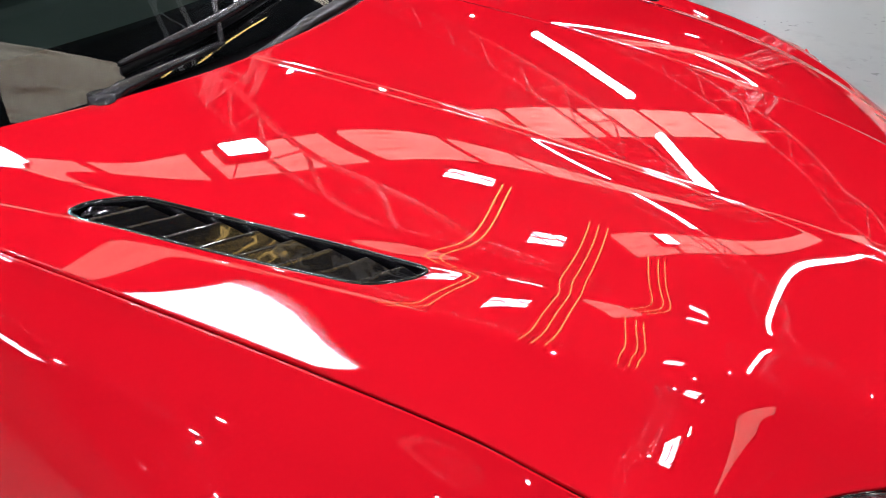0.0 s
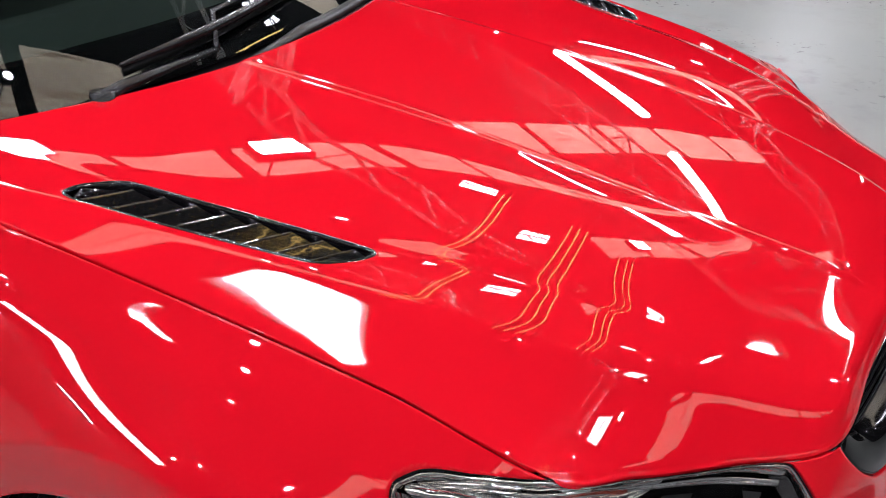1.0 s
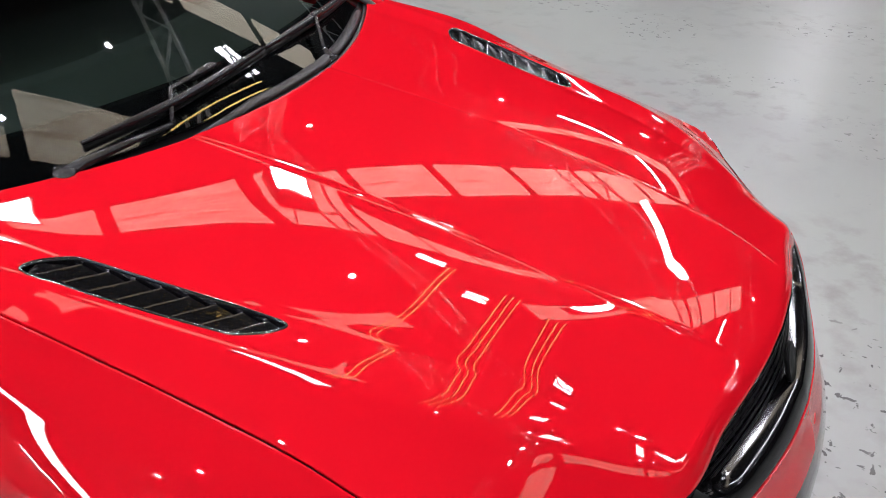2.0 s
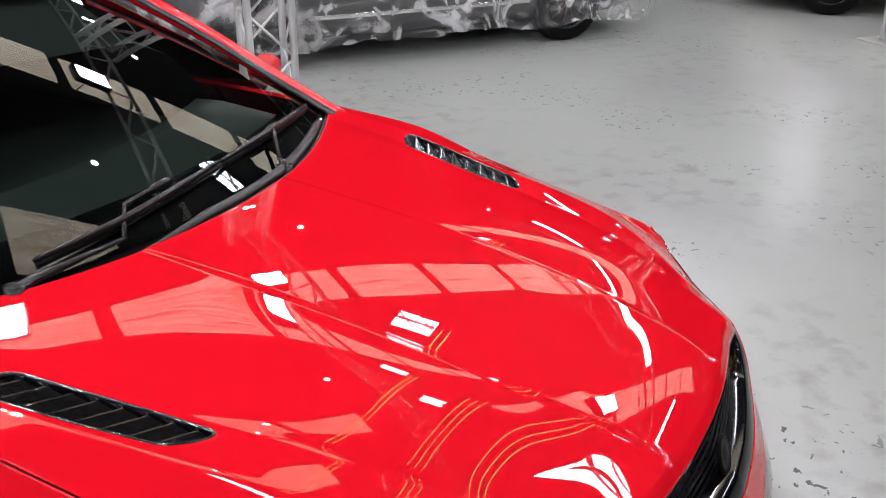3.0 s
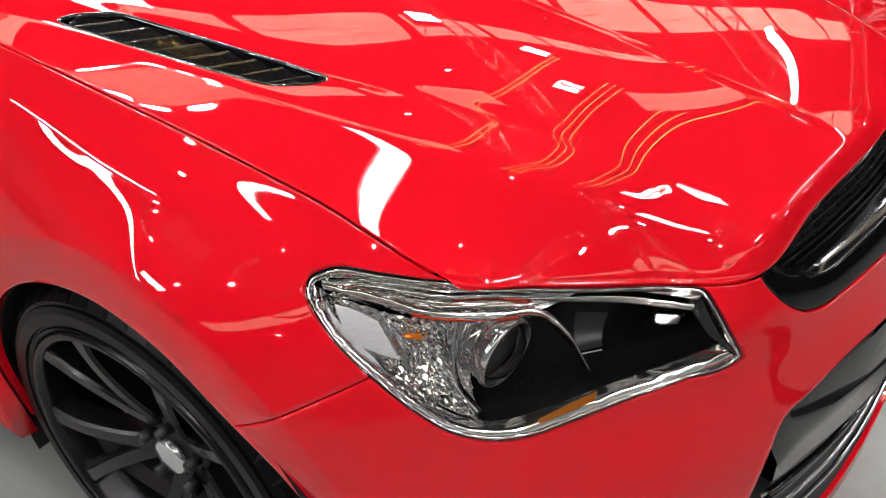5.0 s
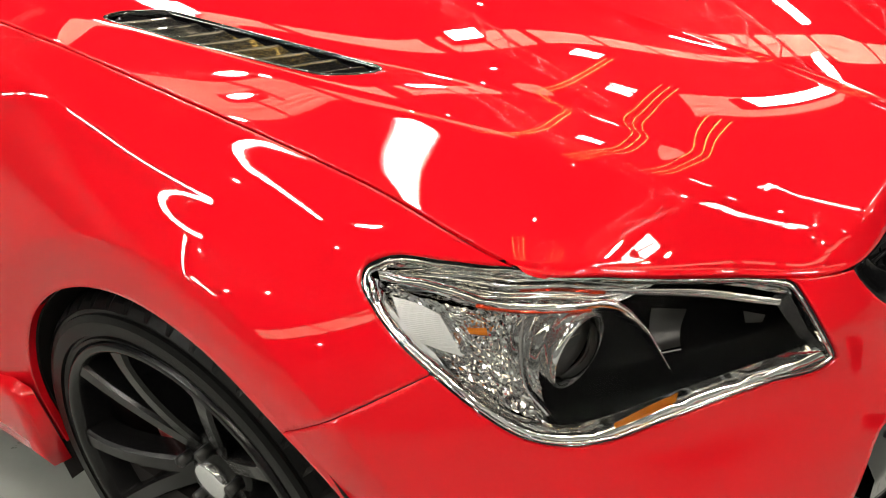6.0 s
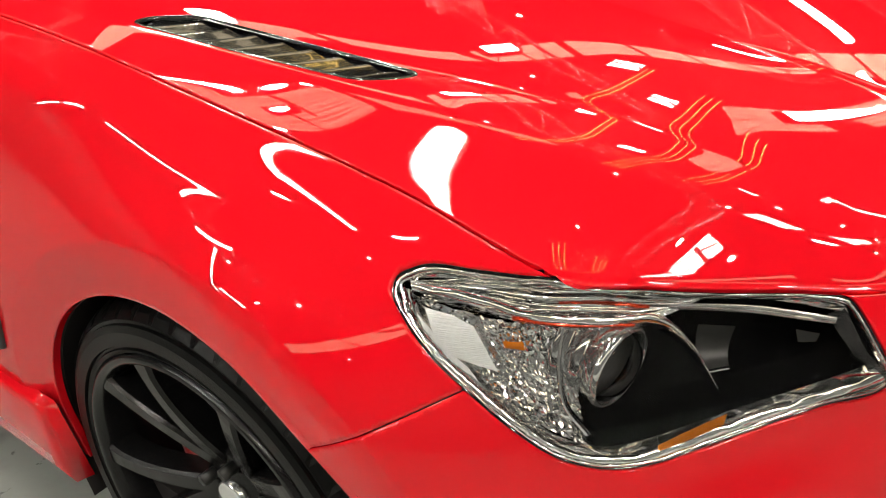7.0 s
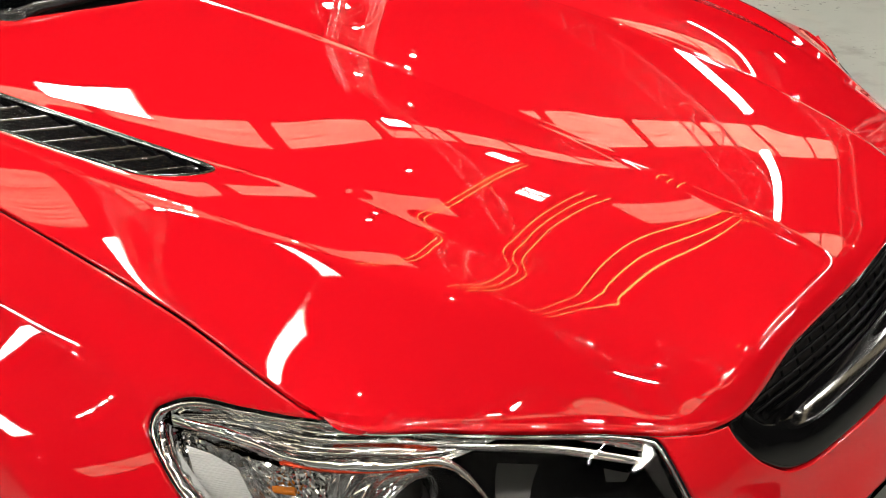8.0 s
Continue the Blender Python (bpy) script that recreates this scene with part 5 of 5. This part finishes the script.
# the three with b below -4 are added fill for wing and headlight chrome
for a, b in ((10.5, -2.5), (-5.0, 5.5), (1.0, -4.4), (2.4, -7.3), (-2.5, -5.0), (15.0, 11.6), (18.0, 6.0)):
    flood(a, b, 5.5)


def spot(a, b, z, turn=0.0, n=3):
    """A small spotlight bar: a dark body with a row of round lamps."""
    p = hall_point(a, b, z)
    t = thing("spot_lamp", "small dark spotlight bar with bright round lamps", "lamp", "spotlights of the hall", pose(p.x, p.y, p.z, 0, 0, 55 + turn))
    part("lamp_body", boxed(-0.13 * n / 2, -0.07, 0.012, 0.13 * n / 2, 0.07, 0.09, bevel=0.015), DARK_METAL, t)
    for k in range(n):
        part("lamp_face", rod(bmesh.new(), ((k - (n - 1) / 2) * 0.13, 0, 0.0), ((k - (n - 1) / 2) * 0.13, 0, 0.011), 0.036, 16), SPOT, t)
    part("hanger", rod(bmesh.new(), (0, 0, 0.09), (0, 0, ROOF_Z - z), 0.008, 6), DARK_METAL, t)


for a, b, turn, n in ((2.8, -2.4, 0, 1), (2.5, -3.85, 20, 1), (2.75, -3.5, 0, 1), (1.37, -4.3, 0, 1), (3.0, -7.5, 0, 1), (-1.4, -0.8, 0, 1), (-3.5, -0.1, 30, 1), (-6.0, -0.8, 0, 1), (-1.1, 2.1, 0, 1), (1.42, -0.6, 0, 1), (-7.4, -2.3, 0, 3), (4.3, -6.1, 40, 1), (-4.0, -6.0, 0, 1), (-1.0, -7.5, 0, 2), (2.8, 9.0, 20, 2), (8.0, 10.6, 0, 1), (18.6, 13.2, 0, 1), (11.9, 2.0, 0, 1), (3.2, 7.7, 0, 1), (-1.1, 2.45, 0, 4), (-1.5, 1.65, 0, 4), (0.4, 2.2, 0, 1), (-6.0, -2.6, 0, 1), (-11.0, -3.6, 0, 1), (-2.6, -1.1, 0, 1), (-4.0, -1.9, 0, 1), (-0.9, -0.5, 0, 1), (3.87, -1.5, 0, 1), (1.7, 3.6, 0, 1), (6.0, -3.0, 0, 1), (8.0, -5.5, 0, 1), (0.5, -5.5, 0, 1), (-2.5, -3.5, 0, 1), (-5.0, -3.8, 0, 1), (-8.0, -6.0, 0, 1), (5.2, -1.0, 0, 1), (3.4, -3.3, 0, 1)):
    spot(a, b, 5.5, turn, n)


def skylight(a, b, la, lb):
    p = hall_point(a, b, ROOF_Z - 0.06)
    ob = part("skylight", boxed(-la / 2, -lb / 2, 0, la / 2, lb / 2, 0.05), SKY, smooth=False, m=pose(p.x, p.y, p.z, 0, 0, 55))
    return tagged(ob, "yellowed translucent roof light sheet with streaks", "skylight", "roof light sheets", "structure")


for b, lb in ((6.85, 1.0), (2.65, 0.9), (-5.75, 0.8)):
    for k in range(-3, 9) if b > 0 else range(-8, 5):
        if b > 4 or b < 0 or k not in (2, 3):
            skylight(k * 1.5, b, 1.3, lb)


def lattice(bm, p, q, up, depth, r, steps):
    """A flat lattice girder from p to q: two chords and diagonals."""
    p, q, u = Vector(p), Vector(q), Vector(up).normalized() * depth
    rod(bm, p, q, r, 6)
    rod(bm, p + u, q + u, r, 6)
    for i in range(steps):
        s0, s1 = p.lerp(q, i / steps), p.lerp(q, (i + 1) / steps)
        rod(bm, s0 if i % 2 else s0 + u, s1 + u if i % 2 else s1, r * 0.6, 6)
    return bm


for k, a in enumerate((-6.5, -2.0, 2.9, 7.8, 12.5)):
    bm = lattice(bmesh.new(), hall_point(a, -8.6, 5.9), hall_point(a, 19.5, 5.9), (0, 0, 1), 0.62, 0.035, 44)
    t = part("roof_truss", bm, ROOF_STEEL)
    tagged(t, "grey steel lattice roof truss of the hall", "truss", "roof trusses")


def amber_strip(a0, b0, a1, b1):
    p, q = hall_point(a0, b0, 5.5), hall_point(a1, b1, 5.5)
    t = part("amber_strip", rod(bmesh.new(), p, q, 0.008, 8), AMBER)
    tagged(t, "thin amber strip light under the roof", "strip light", "amber strip lights")


# three groups of parallel strips: heading and offset across the hall, then the strips' spacings
for turn, off, end, steps in ((0.766, 0.29, 5.6, (0.0, 0.10)), (0.782, -1.25, 5.0, (0.0, 0.15, 0.30)), (0.868, -2.56, 4.2, (-0.13, 0.0, 0.18))):
    for d in steps:
        o = off + d
        amber_strip(1.3 * math.cos(turn) - o * math.sin(turn), 1.3 * math.sin(turn) + o * math.cos(turn), end * math.cos(turn) - o * math.sin(turn), end * math.sin(turn) + o * math.cos(turn))


def roof_window(a, b, la, lb, turn):
    """A small bright roof pane with crossing bars."""
    p = hall_point(a, b, 5.5)
    t = thing("roof_window", "small bright window pane behind crossed steel bars", "window", "bright panes", pose(p.x, p.y, p.z, 0, 0, 55 + turn))
    part("pane", boxed(-la / 2, -lb / 2, 0, la / 2, lb / 2, 0.02), PANEL, t, smooth=False)
    for q in (-0.3, 0.3):
        part("bar", rod(bmesh.new(), (-la * 0.5, lb * (q - 0.35), -0.03), (la * 0.5, lb * (q + 0.35), -0.03), 0.012, 6), ROOF_STEEL, t)
    part("bar", rod(bmesh.new(), (-la * 0.12, -lb / 2, -0.05), (-la * 0.12, lb / 2, -0.05), 0.02, 6), ROOF_STEEL, t)
    part("hanger", rod(bmesh.new(), (0, 0, 0.02), (0, 0, ROOF_Z - 5.5), 0.01, 6), DARK_METAL, t)


roof_window(3.5, 4.4, 0.36, 0.5, 45)
roof_window(3.3, 2.6, 0.36, 0.46, 45)
roof_window(4.05, -0.27, 0.3, 0.36, 45)
roof_window(3.2, -2.8, 0.4, 0.46, 45)


# ---------------------------------------------------------------- things on the floor
def truss_stand(x, y, turn, height=3.6):
    t = thing("truss_stand", "silver aluminium box truss standing on a steel base plate", "truss", "truss stands", pose(x, y, 0, 0, 0, turn))
    h = 0.145
    corners = [(-h, -h), (h, -h), (h, h), (-h, h)]
    for cx, cy in corners:
        part("chord", rod(bmesh.new(), (cx, cy, 0.012), (cx, cy, height), 0.025, 14), STEEL, t)
    for (ax, ay), (bx, by) in zip(corners, corners[1:] + corners[:1]):
        n = int(height / 0.29)
        for i in range(n):
            z0, z1 = 0.05 + i * 0.29, 0.05 + (i + 1) * 0.29
            e = (ax, ay, z0), (bx, by, z1)
            if i % 2:
                e = (bx, by, z0), (ax, ay, z1)
            part("brace", rod(bmesh.new(), *e, 0.009, 8), STEEL, t)
    part("base_plate", boxed(-0.3, -0.3, 0, 0.3, 0.3, 0.012, bevel=0.003), STEEL, t, smooth=False)
    return t


truss_stand(-2.86, 3.56, 50)
truss_stand(0.90, 7.75, 50)


def plain_car(name, label, m, paint, height=1.42, rim_mat=None):
    """A simple sedan for the background: lofted body, glasshouse, wheels with rims."""
    t = thing(name, label, "car", "", m)
    bm = bmesh.new()
    rows = []
    for x, w, z0, z1 in ((-2.3, 0.74, 0.42, 0.80), (-2.22, 0.86, 0.24, 0.92), (-1.6, 0.91, 0.20, 0.98), (-0.6, 0.92, 0.20, 0.97), (0.5, 0.92, 0.20, 0.95), (1.3, 0.90, 0.20, 0.90), (1.95, 0.86, 0.21, 0.80), (2.25, 0.74, 0.25, 0.68), (2.35, 0.55, 0.35, 0.55)):
        half = [(0.0, z0), (w * 0.9, z0), (w, z0 + 0.12), (w, z0 + (z1 - z0) * 0.6), (w * 0.94, z1 - 0.04), (w * 0.8, z1), (0.0, z1 + 0.03)]
        rows.append([(x, -y, z) for y, z in half] + [(x, y, z) for y, z in half[-2:0:-1]])
    loops(bm, rows)
    part("body", bm, paint, t)
    bm = bmesh.new()
    rows = []
    for x, w, z in ((-1.75, 0.78, 0.97), (-1.1, 0.62, height - 0.05), (-0.3, 0.62, height), (0.3, 0.60, height - 0.06), (1.05, 0.76, 0.93)):
        rows.append([(x, -w - 0.08 if z > 1 else -w, 0.94), (x, -w, z), (x, 0, z + 0.02), (x, w, z), (x, w + 0.08 if z > 1 else w, 0.94)])
    loops(bm, rows, close=False)
    part("glasshouse", bm, BLACK_GLOSS, t)
    for x in (-1.4, 1.42):
        for sgn in (-1, 1):
            wh = part("wheel", lathe(bmesh.new(), [(0.23, -0.01), (0.30, -0.02), (0.325, 0.0), (0.33, 0.03), (0.33, 0.2), (0.2, 0.21)], 40), RUBBER, t, m=pose(x, sgn * 0.915, 0.33, 0, 0, 0 if sgn < 0 else 180))
            part("rim", lathe(bmesh.new(), [(0.23, -0.008), (0.22, -0.012), (0.21, 0.02), (0.20, 0.09)], 40), rim_mat or SATIN_CHROME, wh)
            for k in range(10):
                a = radians(36 * k)
                part("spoke", rod(bmesh.new(), (0.03 * math.cos(a), 0.01, 0.03 * math.sin(a)), (0.215 * math.cos(a), 0.0, 0.215 * math.sin(a)), 0.012, 6), rim_mat or SATIN_CHROME, wh)
            part("disc", lathe(bmesh.new(), [(0.2, 0.06), (0.0005, 0.06)], 30), GAP, wh)
            part("cap", lathe(bmesh.new(), [(0.045, 0.01), (0.04, -0.008), (0.0005, -0.012)], 20), SATIN_CHROME, wh)
    return t


DARK_PAINT = mat("dark_grey_paint", (0.03, 0.032, 0.035), 0.3, 0.2, 1.0)
CREAM_PAINT = mat("cream_paint", (0.72, 0.70, 0.62), 0.3, 0, 1.0)
covered = plain_car("parked_car", "dark grey car under a thin plastic dust sheet", pose(-3.37, 5.86, 0, 0, 0, 53), DARK_PAINT, rim_mat=RIM)
part("sill_trim", boxed(-0.95, -0.955, 0.36, 1.0, -0.925, 0.395, bevel=0.005), SATIN_CHROME, covered, "bright sill strip")
white_car = plain_car("parked_car", "cream white car parked at the back of the hall", pose(1.30, 9.99, 0, 0, 0, 12), CREAM_PAINT, rim_mat=RIM)

# plastic dust sheet over the dark car
SHEET = bpy.data.materials.new("plastic_film")
SHEET.use_nodes = True
_nt = SHEET.node_tree
_p = _nt.nodes["Principled BSDF"]
_p.inputs["Base Color"].default_value = (0.75, 0.77, 0.78, 1)
_p.inputs["Roughness"].default_value = 0.18
_tr = _nt.nodes.new("ShaderNodeBsdfTransparent")
_mx = _nt.nodes.new("ShaderNodeMixShader")
# whitish noise streaks and thin lines: the crumples' highlights, put into the opacity
_tcn, _nz, _rp = _nt.nodes.new("ShaderNodeTexCoord"), _nt.nodes.new("ShaderNodeTexNoise"), _nt.nodes.new("ShaderNodeMapRange")
_nz.inputs["Scale"].default_value, _nz.inputs["Detail"].default_value, _nz.inputs["Distortion"].default_value = 2.6, 9.0, 2.6
_rp.inputs["From Min"].default_value, _rp.inputs["From Max"].default_value = 0.47, 0.66
_rp.inputs["To Min"].default_value, _rp.inputs["To Max"].default_value = 0.05, 0.6
_nt.links.new(_tcn.outputs["Object"], _nz.inputs["Vector"])
_nt.links.new(_nz.outputs["Fac"], _rp.inputs["Value"])
_n2, _sub, _abs, _r2, _sum = [_nt.nodes.new(k) for k in ("ShaderNodeTexNoise", "ShaderNodeMath", "ShaderNodeMath", "ShaderNodeMapRange", "ShaderNodeMath")]
_n2.inputs["Scale"].default_value, _n2.inputs["Detail"].default_value, _n2.inputs["Distortion"].default_value = 2.2, 4.0, 0.8
_sub.operation, _sub.inputs[1].default_value, _abs.operation, _sum.operation, _sum.use_clamp = "SUBTRACT", 0.5, "ABSOLUTE", "ADD", True
_r2.inputs["From Min"].default_value, _r2.inputs["From Max"].default_value = 0.0, 0.007
_r2.inputs["To Min"].default_value, _r2.inputs["To Max"].default_value = 0.12, 0.0
_nt.links.new(_tcn.outputs["Object"], _n2.inputs["Vector"])
_nt.links.new(_n2.outputs["Fac"], _sub.inputs[0])
_nt.links.new(_sub.outputs[0], _abs.inputs[0])
_nt.links.new(_abs.outputs[0], _r2.inputs["Value"])
_nt.links.new(_r2.outputs["Result"], _sum.inputs[0])
_nt.links.new(_rp.outputs["Result"], _sum.inputs[1])
_nt.links.new(_sum.outputs[0], _mx.inputs[0])
_nt.links.new(_tr.outputs[0], _mx.inputs[1])
_nt.links.new(_p.outputs[0], _mx.inputs[2])
_nt.links.new(_mx.outputs[0], _nt.nodes["Material Output"].inputs[0])
bm = bmesh.new()
rows = []
for i in range(150):
    x = -2.5 + 5.0 * i / 149
    row = []
    end = max(0, abs(x) - 2.2) / 0.3
    for j in range(46):
        t = -1 + 2 * j / 45
        hem = 0.17 + 0.05 * noise.noise(Vector((x * 1.7, 3.1 if t > 0 else 7.7, 0)))
        a = abs(t)
        if a > 0.62:
            q = (a - 0.62) / 0.38
            y, z = 0.98 + 0.05 * q, 0.92 + (hem - 0.92) * q
        else:
            y, z = 0.98 * (a / 0.62) ** 0.9, 0.92 + (0.54 if abs(x + 0.35) < 1.0 else 0.08) * math.cos(a / 0.62 * math.pi / 2) ** 0.7 * (1 - end)
        y *= 1 - 0.25 * end
        v = Vector((x * 2.6, t * 9, 1.3))
        k = 0.07 * noise.turbulence(v, 5, False) + 0.035 * noise.noise(Vector((x * 9 + 3 * t, t * 2.5, 5)))
        s = 1 if t >= 0 else -1
        row.append((x + 0.02 * noise.noise(v * 3), s * (y + k * (0.4 + a)), max(0.015, z + k * 0.8)))
    rows.append(row)
loops(bm, rows, close=False)
sheet_ob = part("dust_sheet", bm, SHEET, m=pose(-3.37, 5.86, 0, 0, 0, 53))
tagged(sheet_ob, "crumpled clear plastic dust sheet draped over the dark car", "dust sheet")

# black pipe lying on the floor ahead of the car
pipe = part("floor_pipe", rod(bmesh.new(), (0.66, 0.445, 0.052), (2.7, 0.10, 0.052), 0.05, 28), BLACK_PLASTIC)
tagged(pipe, "black plastic pipe lying on the concrete floor", "pipe")
